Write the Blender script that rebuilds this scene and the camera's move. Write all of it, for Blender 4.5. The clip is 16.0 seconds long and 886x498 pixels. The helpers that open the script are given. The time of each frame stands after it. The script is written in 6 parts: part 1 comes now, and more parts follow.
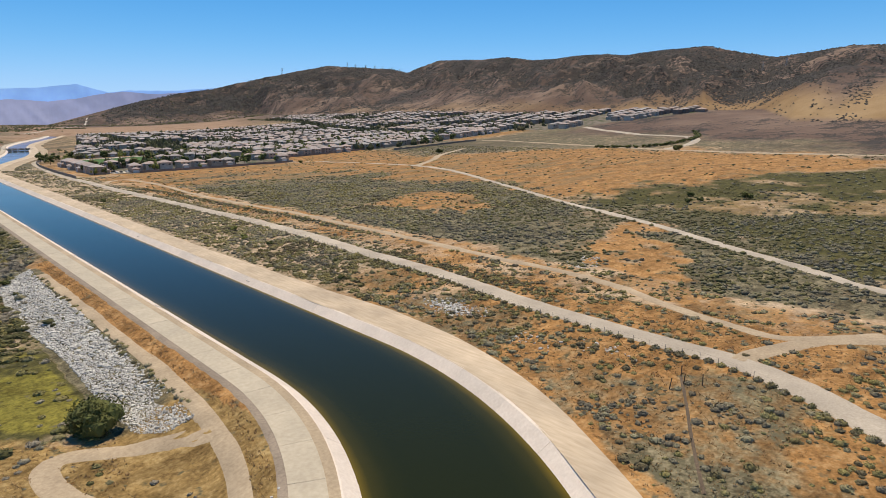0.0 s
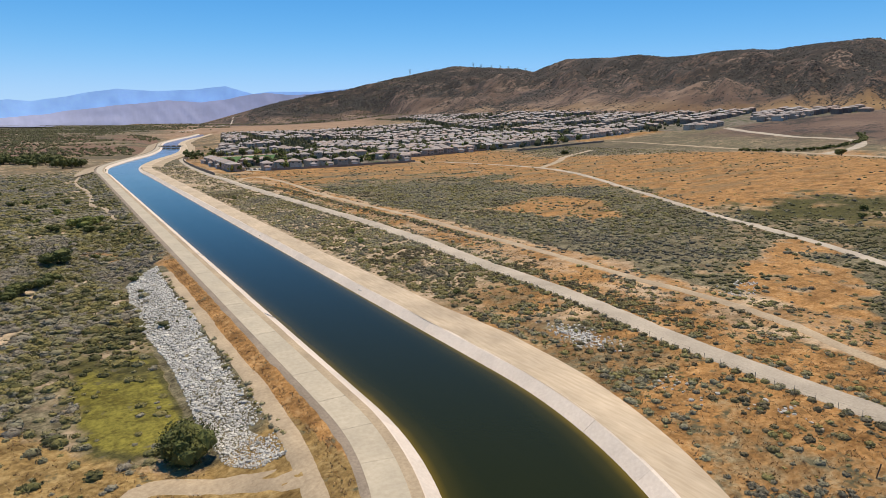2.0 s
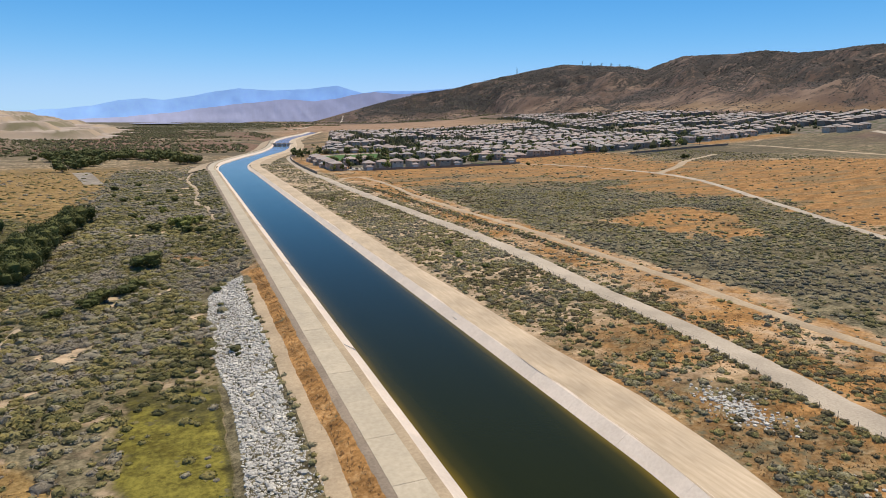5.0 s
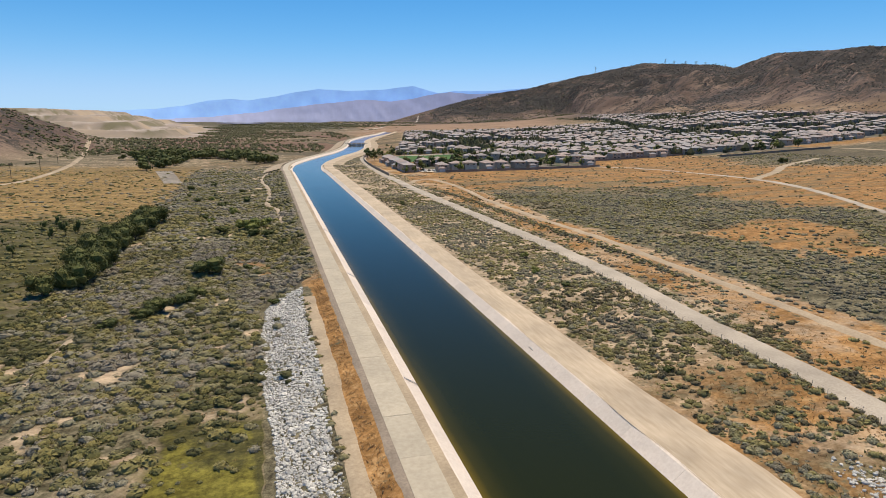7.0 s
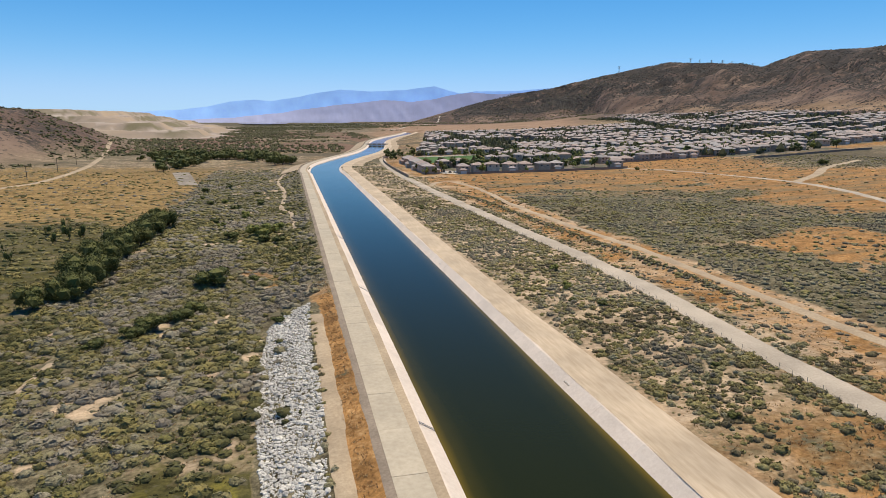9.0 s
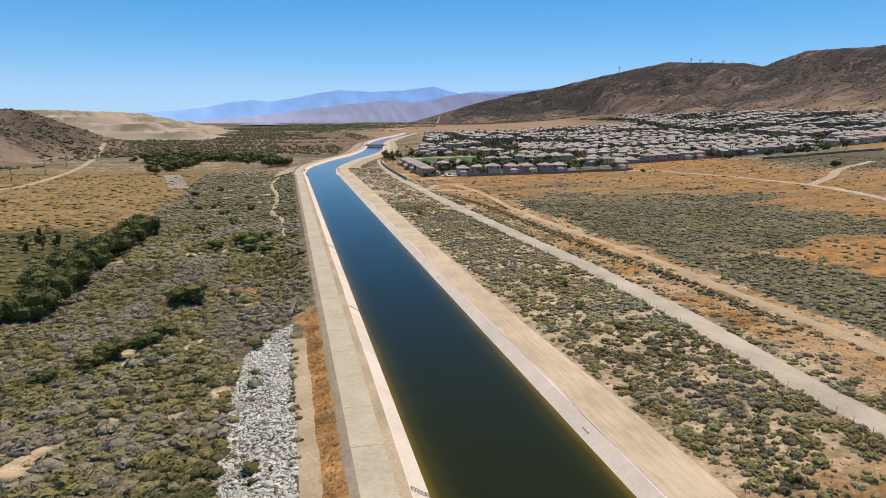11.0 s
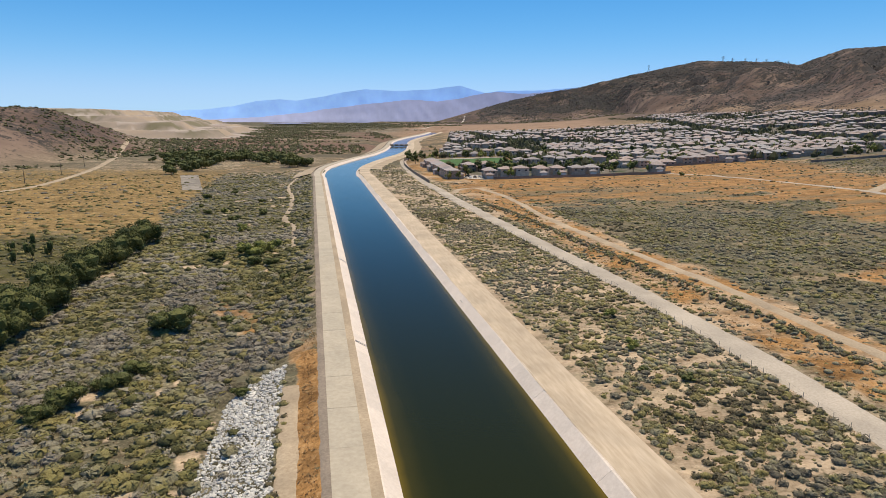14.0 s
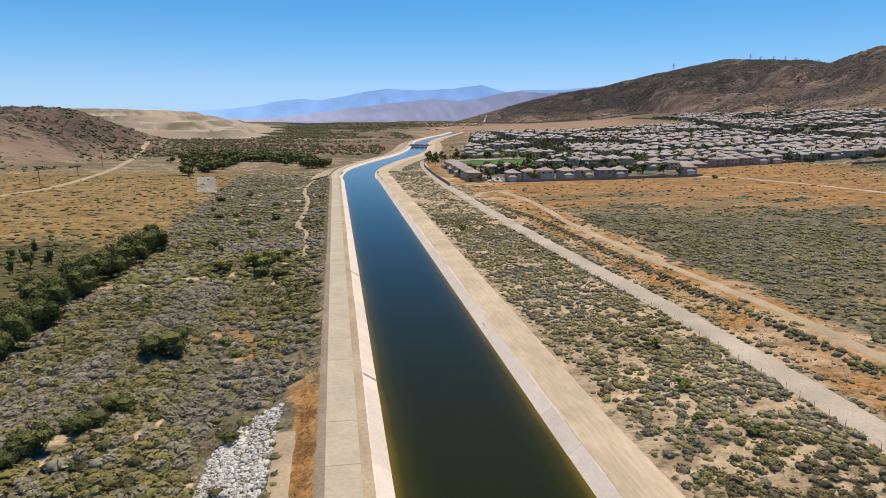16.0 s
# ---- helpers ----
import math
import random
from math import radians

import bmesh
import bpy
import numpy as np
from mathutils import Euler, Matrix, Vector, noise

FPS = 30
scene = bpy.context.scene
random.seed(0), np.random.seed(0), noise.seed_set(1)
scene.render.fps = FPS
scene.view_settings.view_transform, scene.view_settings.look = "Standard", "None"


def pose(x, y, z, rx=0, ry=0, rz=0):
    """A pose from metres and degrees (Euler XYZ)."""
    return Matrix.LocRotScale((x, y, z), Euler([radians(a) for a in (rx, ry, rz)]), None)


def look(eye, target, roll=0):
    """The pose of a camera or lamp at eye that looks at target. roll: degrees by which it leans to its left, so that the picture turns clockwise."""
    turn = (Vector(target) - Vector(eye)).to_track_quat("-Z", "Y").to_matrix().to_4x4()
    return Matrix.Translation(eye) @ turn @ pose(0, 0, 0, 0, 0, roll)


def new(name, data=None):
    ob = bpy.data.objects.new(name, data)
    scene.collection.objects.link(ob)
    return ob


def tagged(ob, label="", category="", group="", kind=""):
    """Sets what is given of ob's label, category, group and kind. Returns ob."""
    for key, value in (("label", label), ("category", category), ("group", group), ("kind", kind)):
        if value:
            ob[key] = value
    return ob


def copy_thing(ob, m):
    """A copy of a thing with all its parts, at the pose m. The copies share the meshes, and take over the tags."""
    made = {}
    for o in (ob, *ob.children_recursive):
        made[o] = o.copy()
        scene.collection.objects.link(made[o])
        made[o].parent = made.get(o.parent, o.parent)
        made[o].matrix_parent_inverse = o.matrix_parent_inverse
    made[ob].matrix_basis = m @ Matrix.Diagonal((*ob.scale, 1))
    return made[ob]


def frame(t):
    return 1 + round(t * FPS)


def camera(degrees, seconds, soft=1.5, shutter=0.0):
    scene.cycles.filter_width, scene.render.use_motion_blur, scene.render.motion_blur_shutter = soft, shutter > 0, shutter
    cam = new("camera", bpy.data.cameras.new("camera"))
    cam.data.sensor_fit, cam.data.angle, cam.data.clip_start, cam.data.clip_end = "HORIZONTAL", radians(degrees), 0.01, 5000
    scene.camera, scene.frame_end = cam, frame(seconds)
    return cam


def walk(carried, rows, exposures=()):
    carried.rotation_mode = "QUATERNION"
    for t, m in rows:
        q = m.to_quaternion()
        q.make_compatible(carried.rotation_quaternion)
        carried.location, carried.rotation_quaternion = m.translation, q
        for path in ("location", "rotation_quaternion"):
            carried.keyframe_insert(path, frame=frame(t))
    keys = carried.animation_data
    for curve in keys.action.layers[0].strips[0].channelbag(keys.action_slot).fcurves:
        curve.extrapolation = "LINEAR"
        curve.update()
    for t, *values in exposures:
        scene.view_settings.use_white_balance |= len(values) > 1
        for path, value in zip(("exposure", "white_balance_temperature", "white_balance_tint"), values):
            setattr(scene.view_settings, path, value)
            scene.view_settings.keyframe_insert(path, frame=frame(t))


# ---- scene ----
cam = camera(70.32, 16.0, soft=0.75)
PATH = [
    (0.0, pose(-60.34, -36.66, 44.02, 78.277, 0.112, -42.672)),
    (0.5, pose(-57.76, -33.47, 43.98, 78.262, 0.110, -38.001)),
    (1.0, pose(-55.40, -30.27, 44.04, 78.262, 0.105, -34.648)),
    (1.5, pose(-53.33, -26.92, 44.16, 78.260, 0.064, -33.180)),
    (2.0, pose(-51.24, -23.59, 44.26, 78.271, 0.038, -31.698)),
    (2.5, pose(-49.16, -20.23, 44.40, 78.253, 0.002, -30.222)),
    (3.0, pose(-47.23, -16.73, 44.48, 78.241, -0.071, -28.876)),
    (3.5, pose(-45.43, -13.07, 44.46, 78.237, -0.096, -27.380)),
    (4.0, pose(-43.81, -9.35, 44.57, 78.210, -0.187, -25.788)),
    (6.5, pose(-36.52, 10.01, 44.86, 78.168, -0.281, -17.276)),
    (7.0, pose(-35.32, 14.03, 45.01, 78.151, -0.310, -15.711)),
    (7.5, pose(-34.25, 18.22, 44.82, 78.147, -0.224, -14.250)),
    (8.0, pose(-33.11, 22.26, 44.67, 78.148, -0.204, -13.820)),
    (8.5, pose(-32.08, 26.24, 44.62, 78.170, -0.199, -13.820)),
    (9.0, pose(-31.09, 30.11, 44.61, 78.179, -0.221, -13.814)),
    (11.5, pose(-25.84, 49.80, 44.63, 78.215, -0.131, -13.840)),
    (12.0, pose(-24.85, 53.89, 44.61, 78.207, -0.140, -13.858)),
    (12.5, pose(-23.76, 57.80, 44.50, 78.179, -0.155, -13.693)),
    (13.0, pose(-22.78, 61.65, 44.57, 78.179, -0.209, -12.814)),
    (13.5, pose(-21.99, 65.64, 44.62, 78.162, -0.237, -12.054)),
    (14.0, pose(-21.12, 69.60, 44.65, 78.141, -0.270, -11.564)),
    (14.5, pose(-20.35, 73.55, 44.76, 78.129, -0.278, -11.114)),
    (15.0, pose(-19.62, 77.46, 44.89, 78.105, -0.257, -10.668)),
    (15.5, pose(-18.80, 81.30, 45.04, 78.095, -0.240, -10.105)),
    (16.0, pose(-17.95, 85.01, 45.22, 78.081, -0.227, -9.655)),
]
walk(cam, PATH)

# ---- world and sun ----
SUN_AZ, SUN_EL = 35.0, 72.0
world = bpy.data.worlds.new("world")
scene.world = world
world.use_nodes = True
wn = world.node_tree
sky = wn.nodes.new("ShaderNodeTexSky")
sky.sky_type, sky.sun_disc = "NISHITA", False
sky.sun_elevation, sky.sun_rotation = radians(SUN_EL), radians(SUN_AZ)
sky.altitude, sky.air_density, sky.dust_density, sky.ozone_density = 4000, 1.0, 0.3, 4.0
tone = wn.nodes.new("ShaderNodeHueSaturation")
tone.inputs["Hue"].default_value, tone.inputs["Saturation"].default_value = 0.4965, 1.28
wn.links.new(sky.outputs[0], tone.inputs["Color"])
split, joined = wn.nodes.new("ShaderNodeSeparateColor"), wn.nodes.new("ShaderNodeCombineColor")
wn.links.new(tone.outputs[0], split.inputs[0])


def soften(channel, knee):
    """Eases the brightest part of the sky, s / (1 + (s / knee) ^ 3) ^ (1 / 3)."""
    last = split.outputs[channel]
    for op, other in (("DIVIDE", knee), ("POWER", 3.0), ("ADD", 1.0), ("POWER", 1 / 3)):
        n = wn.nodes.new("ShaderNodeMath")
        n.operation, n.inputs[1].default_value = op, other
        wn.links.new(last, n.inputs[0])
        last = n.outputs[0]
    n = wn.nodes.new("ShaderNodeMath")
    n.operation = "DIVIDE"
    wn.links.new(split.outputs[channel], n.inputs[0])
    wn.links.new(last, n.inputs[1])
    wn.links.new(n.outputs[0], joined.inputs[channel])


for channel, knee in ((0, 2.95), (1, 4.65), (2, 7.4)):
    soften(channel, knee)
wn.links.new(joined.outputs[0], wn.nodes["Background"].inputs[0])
wn.nodes["Background"].inputs[1].default_value = 0.16
sun_data = bpy.data.lights.new("sun", "SUN")
sun_data.energy, sun_data.angle, sun_data.color = 4.7, radians(0.53), (1.0, 0.88, 0.68)
sun = new("sun", sun_data)
sun.matrix_basis = look((math.sin(radians(SUN_AZ)) * 100, math.cos(radians(SUN_AZ)) * 100,
                         math.tan(radians(SUN_EL)) * 100), (0, 0, 0))
scene.view_settings.exposure = 0.0

# ---- numeric helpers ----
rng = np.random.default_rng(7)


def hash2(ix, iy, seed):
    n = (ix.astype(np.int64) * 374761393 + iy.astype(np.int64) * 668265263 + seed * 974711) & 0x7FFFFFFF
    n = ((n ^ (n >> 13)) * 1274126177) & 0x7FFFFFFF
    return ((n ^ (n >> 16)) & 0xFFFF) / 65535.0


def vnoise(x, y, seed=0):
    """Smooth value noise, 0 to 1, cells of one unit."""
    ix, iy = np.floor(x), np.floor(y)
    fx, fy = x - ix, y - iy
    fx, fy = fx * fx * (3 - 2 * fx), fy * fy * (3 - 2 * fy)
    a, b = hash2(ix, iy, seed), hash2(ix + 1, iy, seed)
    c, d = hash2(ix, iy + 1, seed), hash2(ix + 1, iy + 1, seed)
    return (a * (1 - fx) + b * fx) * (1 - fy) + (c * (1 - fx) + d * fx) * fy


def fbm(x, y, size, octaves=4, seed=0):
    s, w, out = size, 0.5, 0.0
    for k in range(octaves):
        out = out + w * vnoise(x / s + 17.3 * k, y / s - 9.1 * k, seed + k)
        s, w = s * 0.5, w * 0.5
    return out / (1 - 0.5 ** octaves)


def ridged(x, y, size, octaves=4, seed=0):
    s, w, out, t = size, 0.5, 0.0, 0.0
    for k in range(octaves):
        out = out + w * (1 - np.abs(2 * vnoise(x / s + 5.7 * k, y / s + 3.3 * k, seed + k) - 1))
        t += w
        s, w = s * 0.5, w * 0.5
    return out / t


def step(a, b, x):
    t = np.clip((x - a) / (b - a), 0, 1)
    return t * t * (3 - 2 * t)


def smooth_path(points, spacing):
    """Catmull-Rom through the points, resampled at even spacing."""
    p = np.array(points, float)
    p = np.vstack([2 * p[0] - p[1], p, 2 * p[-1] - p[-2]])
    out = []
    for i in range(1, len(p) - 2):
        for t in np.linspace(0, 1, 24, endpoint=False):
            out.append(0.5 * (2 * p[i] + (p[i + 1] - p[i - 1]) * t + (2 * p[i - 1] - 5 * p[i] + 4 * p[i + 1] - p[i + 2]) * t * t
                              + (3 * p[i] - p[i - 1] - 3 * p[i + 1] + p[i + 2]) * t ** 3))
    out = np.array(out + [p[-2]])
    s = np.concatenate([[0], np.cumsum(np.hypot(*np.diff(out, axis=0).T))])
    q = np.arange(0, s[-1], spacing)
    return np.stack([np.interp(q, s, out[:, 0]), np.interp(q, s, out[:, 1])], 1)


def across(path):
    """Unit vectors to the right of the way along a path."""
    d = np.gradient(path, axis=0)
    d /= np.linalg.norm(d, axis=1)[:, None]
    return np.stack([d[:, 1], -d[:, 0]], 1)


def nearest(px, py, path, reach=400):
    """Signed distance (right positive) and arc index of the nearest sample of the path."""
    shape = px.shape
    px, py = px.ravel(), py.ravel()
    dist, idx = np.full(px.size, 1e6), np.zeros(px.size, int)
    near = (px > path[:, 0].min() - reach) & (px < path[:, 0].max() + reach) & (py > path[:, 1].min() - reach) & (py < path[:, 1].max() + reach)
    sel = np.nonzero(near)[0]
    for a in range(0, len(sel), 20000):
        k = sel[a:a + 20000]
        d2 = (px[k, None] - path[None, :, 0]) ** 2 + (py[k, None] - path[None, :, 1]) ** 2
        j = d2.argmin(1)
        idx[k] = j
        r = across(path)[j]
        side = np.sign((px[k] - path[j, 0]) * r[:, 0] + (py[k] - path[j, 1]) * r[:, 1])
        dist[k] = np.sqrt(d2[np.arange(len(k)), j]) * np.where(side == 0, 1, side)
    return dist.reshape(shape), idx.reshape(shape)


# ---- plan: the canal, the roads and the tracks ----
arc = [(-100 + 100 * math.cos(a), 60 + 100 * math.sin(a)) for a in np.radians(np.arange(-130, 1, 2))]
CANAL_NEAR = np.array(arc + [(0, y) for y in np.arange(63, 548, 3.0)])
CANAL_FAR = smooth_path([(0, 500), (-1, 548), (1, 590), (6, 630), (17, 675), (38, 745), (66, 830), (92, 940), (112, 1060), (138, 1220),
                         (190, 1420), (265, 1660), (330, 1900)], 6.0)
CANAL_FAR = CANAL_FAR[CANAL_FAR[:, 1] > 548]
CANAL = np.vstack([CANAL_NEAR, CANAL_FAR])
GRAVEL = smooth_path([(10, -60), (25, -36), (34, -20), (40.6, -6.5), (43.6, 4), (44.2, 25), (45.2, 48), (49.2, 79), (51.0, 106), (51.9, 124), (53.4, 142), (54.8, 163), (55.6, 185),
                      (55.6, 205), (54.8, 232), (53.0, 265), (52.2, 300), (51.6, 366), (51.3, 430), (51.5, 470), (56, 590), (66, 690), (84, 745)], 2.5)
TRAIL_BANK = smooth_path([(76.7, -10.6), (68.6, -4.6), (61.5, 2.7), (61.8, 11), (64.6, 24), (70.7, 42), (74.3, 61), (74.4, 82), (75.0, 106), (76.4, 139),
                          (77.2, 174), (78.0, 205), (77, 239), (75.6, 272), (75.6, 327), (79.2, 370), (80.5, 408), (75, 440), (64, 436), (56, 415)], 2.5)
TRAIL_FORK = smooth_path([(44.5, 3), (50, 2.5), (55.4, 0.5), (64.6, -3.1), (74, -11.6), (90, -24)], 2.0)
TRAIL_FIELD = smooth_path([(98, -30), (109.3, -3), (112.7, 5.7), (122.2, 21.8), (132.5, 41.3), (145.7, 66.3), (161.7, 98.5), (177.1, 137.7), (206.5, 198.5),
                           (250, 290), (264, 345), (259, 410), (246, 466), (225, 500)], 3.0)
TRAIL_CROSS = smooth_path([(262, 345), (300, 368), (340, 400), (400, 430)], 4.0)
ROAD_FAR = smooth_path([(440, 232), (470, 227), (516, 241), (547, 269), (572, 333), (619, 415), (650, 460)], 5.0)
ROAD_FAR_W = smooth_path([(500, 500), (497, 469), (470, 356), (447, 276), (441, 235), (428, 165), (424, 71), (430, -40)], 4.0)
BELT_HIGH = smooth_path([(573, 687), (596, 812), (625, 992), (709, 1229), (930, 1736), (1128, 2400)], 6.0)
BELT_LOW = smooth_path([(258, 609), (247, 694), (229, 744), (249, 881), (257, 1075), (282, 1288)], 6.0)
TRAIL_LEFT = smooth_path([(-40, 12), (-36.5, 20), (-33, 28), (-30, 36.5), (-28, 46), (-26.6, 58), (-26, 80), (-26, 106), (-26, 140), (-26.2, 172)], 2.0)
TRAIL_LOOP = smooth_path([(-28, 47), (-33.5, 52), (-40, 56.6), (-44.8, 59.2), (-47.6, 57), (-47.6, 50), (-44.8, 42), (-40, 35), (-34, 29)], 1.5)
TRAIL_SLOPE = smooth_path([(-29, 298), (-29.6, 325), (-30, 345), (-35, 368), (-33.5, 410), (-34.5, 456), (-38, 516), (-31, 590)], 2.5)
TRAIL_VALLEY = smooth_path([(-225, 440), (-217, 505), (-209, 535), (-208, 580), (-212, 658), (-236, 818), (-300, 1144)], 5.0)
ROAD_PLAIN = smooth_path([(300, 2170), (330, 2260), (400, 2450), (560, 2900), (700, 3300), (1000, 4300)], 20.0)
ROAD_END = smooth_path([(300, 1880), (200, 1900), (110, 2020), (40, 2200), (10, 2500)], 12.0)
TRAIL_FOOT = smooth_path([(32, 7.2), (24, 2.2), (16, -2.6), (10, -6.4), (5, -9.6)], 1.0)
TRAIL_SHORT = smooth_path([(-79.6, 138), (-79.9, 148), (-79.5, 156), (-78.6, 164)], 1.5)
TRAILS = [(TRAIL_FOOT, 0.3), (TRAIL_SHORT, 0.7), (GRAVEL, 3.0), (TRAIL_BANK, 1.9), (TRAIL_FORK, 1.9), (TRAIL_FIELD, 1.7), (TRAIL_CROSS, 2.5), (ROAD_FAR, 3.5), (ROAD_FAR_W, 2.5), (TRAIL_LEFT, 1.4),
          (TRAIL_LOOP, 1.5), (TRAIL_SLOPE, 0.9), (TRAIL_VALLEY, 2.6)]



def road_edge(y):
    """Outer edge of the dirt service road, from the canal's axis."""
    return np.interp(y, [14, 31, 50, 72, 96, 134, 166, 300, 548], [19.8, 21.3, 22.9, 24.3, 22.8, 22.2, 21.5, 22.2, 23.4])


# ---- terrain ----
HILL_AZ = [-60, 10, 12.0, 14.5, 17.4, 20.3, 23.7, 25.5, 29.5, 33.0, 34.6, 38.3, 39.9, 42.7, 46.4, 48.9, 51.3, 53.2, 55.1, 57.9, 59.3, 62.4, 66.2, 69.0, 71.4, 74.3, 76.6, 100, 140]
HILL_EL = [-1, -0.7, -0.15, 0.56, 1.37, 2.05, 2.56, 3.03, 3.88, 4.53, 4.43, 4.29, 3.98, 5.03, 5.08, 5.27, 5.0, 5.08, 5.32, 5.43, 5.28, 5.6, 5.82, 5.15, 4.75, 5.06, 5.35, 4.5, 0]
SPUR_AZ = [20, 30, 32, 34, 37, 38, 41, 43.5, 46, 48.5, 52.4, 55.3, 57.6, 60.4, 64.8, 67, 71, 73.8, 77, 100]
SPUR_EL = [-1, -0.3, 0.8, 1.6, 1.95, 2.25, 2.62, 2.85, 3.1, 2.42, 2.87, 2.4, 2.7, 1.9, 2.0, 1.75, 2.5, 3.25, 3.9, 3.5]


def settled(x, y):
    """1 inside the housing estate."""
    left = np.where(y < 600, 92, np.where(y < 735, 178, 112 + (y - 735) * 0.24))
    front = np.select([x < 238, x < 362, x < 490, x < 632], [488, 550, 528, 566], np.interp(x, [632, 810], [480, 360]))
    e = x - 0.25 * (y - 400)
    left = np.where(y < 1400, left, np.interp(y, [1400, 1740, 2400], [800, 945, 1120]))
    return (x > left) & (y > front) & (e < np.interp(y, [560, 700, 1150, 2150], [820, 778, 775, 720])) & (y < 2150) & (x < 1250)


def berm_line(y):
    return np.interp(y, [120, 180, 220, 250, 290, 330, 385], [71.5, 70.5, 68.4, 67.4, 66, 65, 60])


def hill_parts(x, y):
    """Range and bearing of a place, the crest and foot of the hills there, its share of the way up, and the relief of the gullies."""
    hx, hy = x + 45, y - 20
    r, az = np.hypot(hx, hy), np.degrees(np.arctan2(hx, hy))
    crest = np.interp(az, [0, 20, 32, 40, 50, 56, 65, 77, 140], [4700, 4600, 4450, 4000, 2700, 2050, 1750, 1500, 1500])
    a = np.radians(np.clip(az, 18, 110))
    foot = np.minimum(np.interp(az, [64, 70, 75], [890, 860, 640]) / np.maximum(np.sin(a) - 0.25 * np.cos(a), 0.02), crest - 620)
    foot = np.maximum(foot, 480)
    t = np.clip((r - foot) / (crest - foot), 0, 1)
    warp = 130 * (fbm(x, y, 420, 3, 77) - 0.5)
    u, v = np.radians(az) * 2600 + warp + 0.15 * r, r * 0.32 + warp * 0.5
    gully = ridged(u, v, 430, 3, 41) - 0.60
    fine = ridged(u * 1.1 - warp, v * 1.6, 150, 4, 47) - 0.60
    return r, az, crest, foot, t, gully, fine


def terraces(x, y):
    """Height of the stepped workings across the valley, and where their banks lie."""
    q = np.minimum((-190 - x) / 330, (y - 1290 - 0.25 * (x + 400)) / 420) + 0.5 * (fbm(x, y, 190, 6, 5) - 0.5)
    q = np.clip(q, 0, 1) * 4.0
    level, part_up = np.floor(q), q - np.floor(q)
    bank = step(0.55, 0.85, part_up)
    return (level + bank) / 4 * 56 * (1 - step(2500, 3000, y)), (part_up > 0.5) & (part_up < 0.9) & (q > 0.05) & (q < 3.99), q


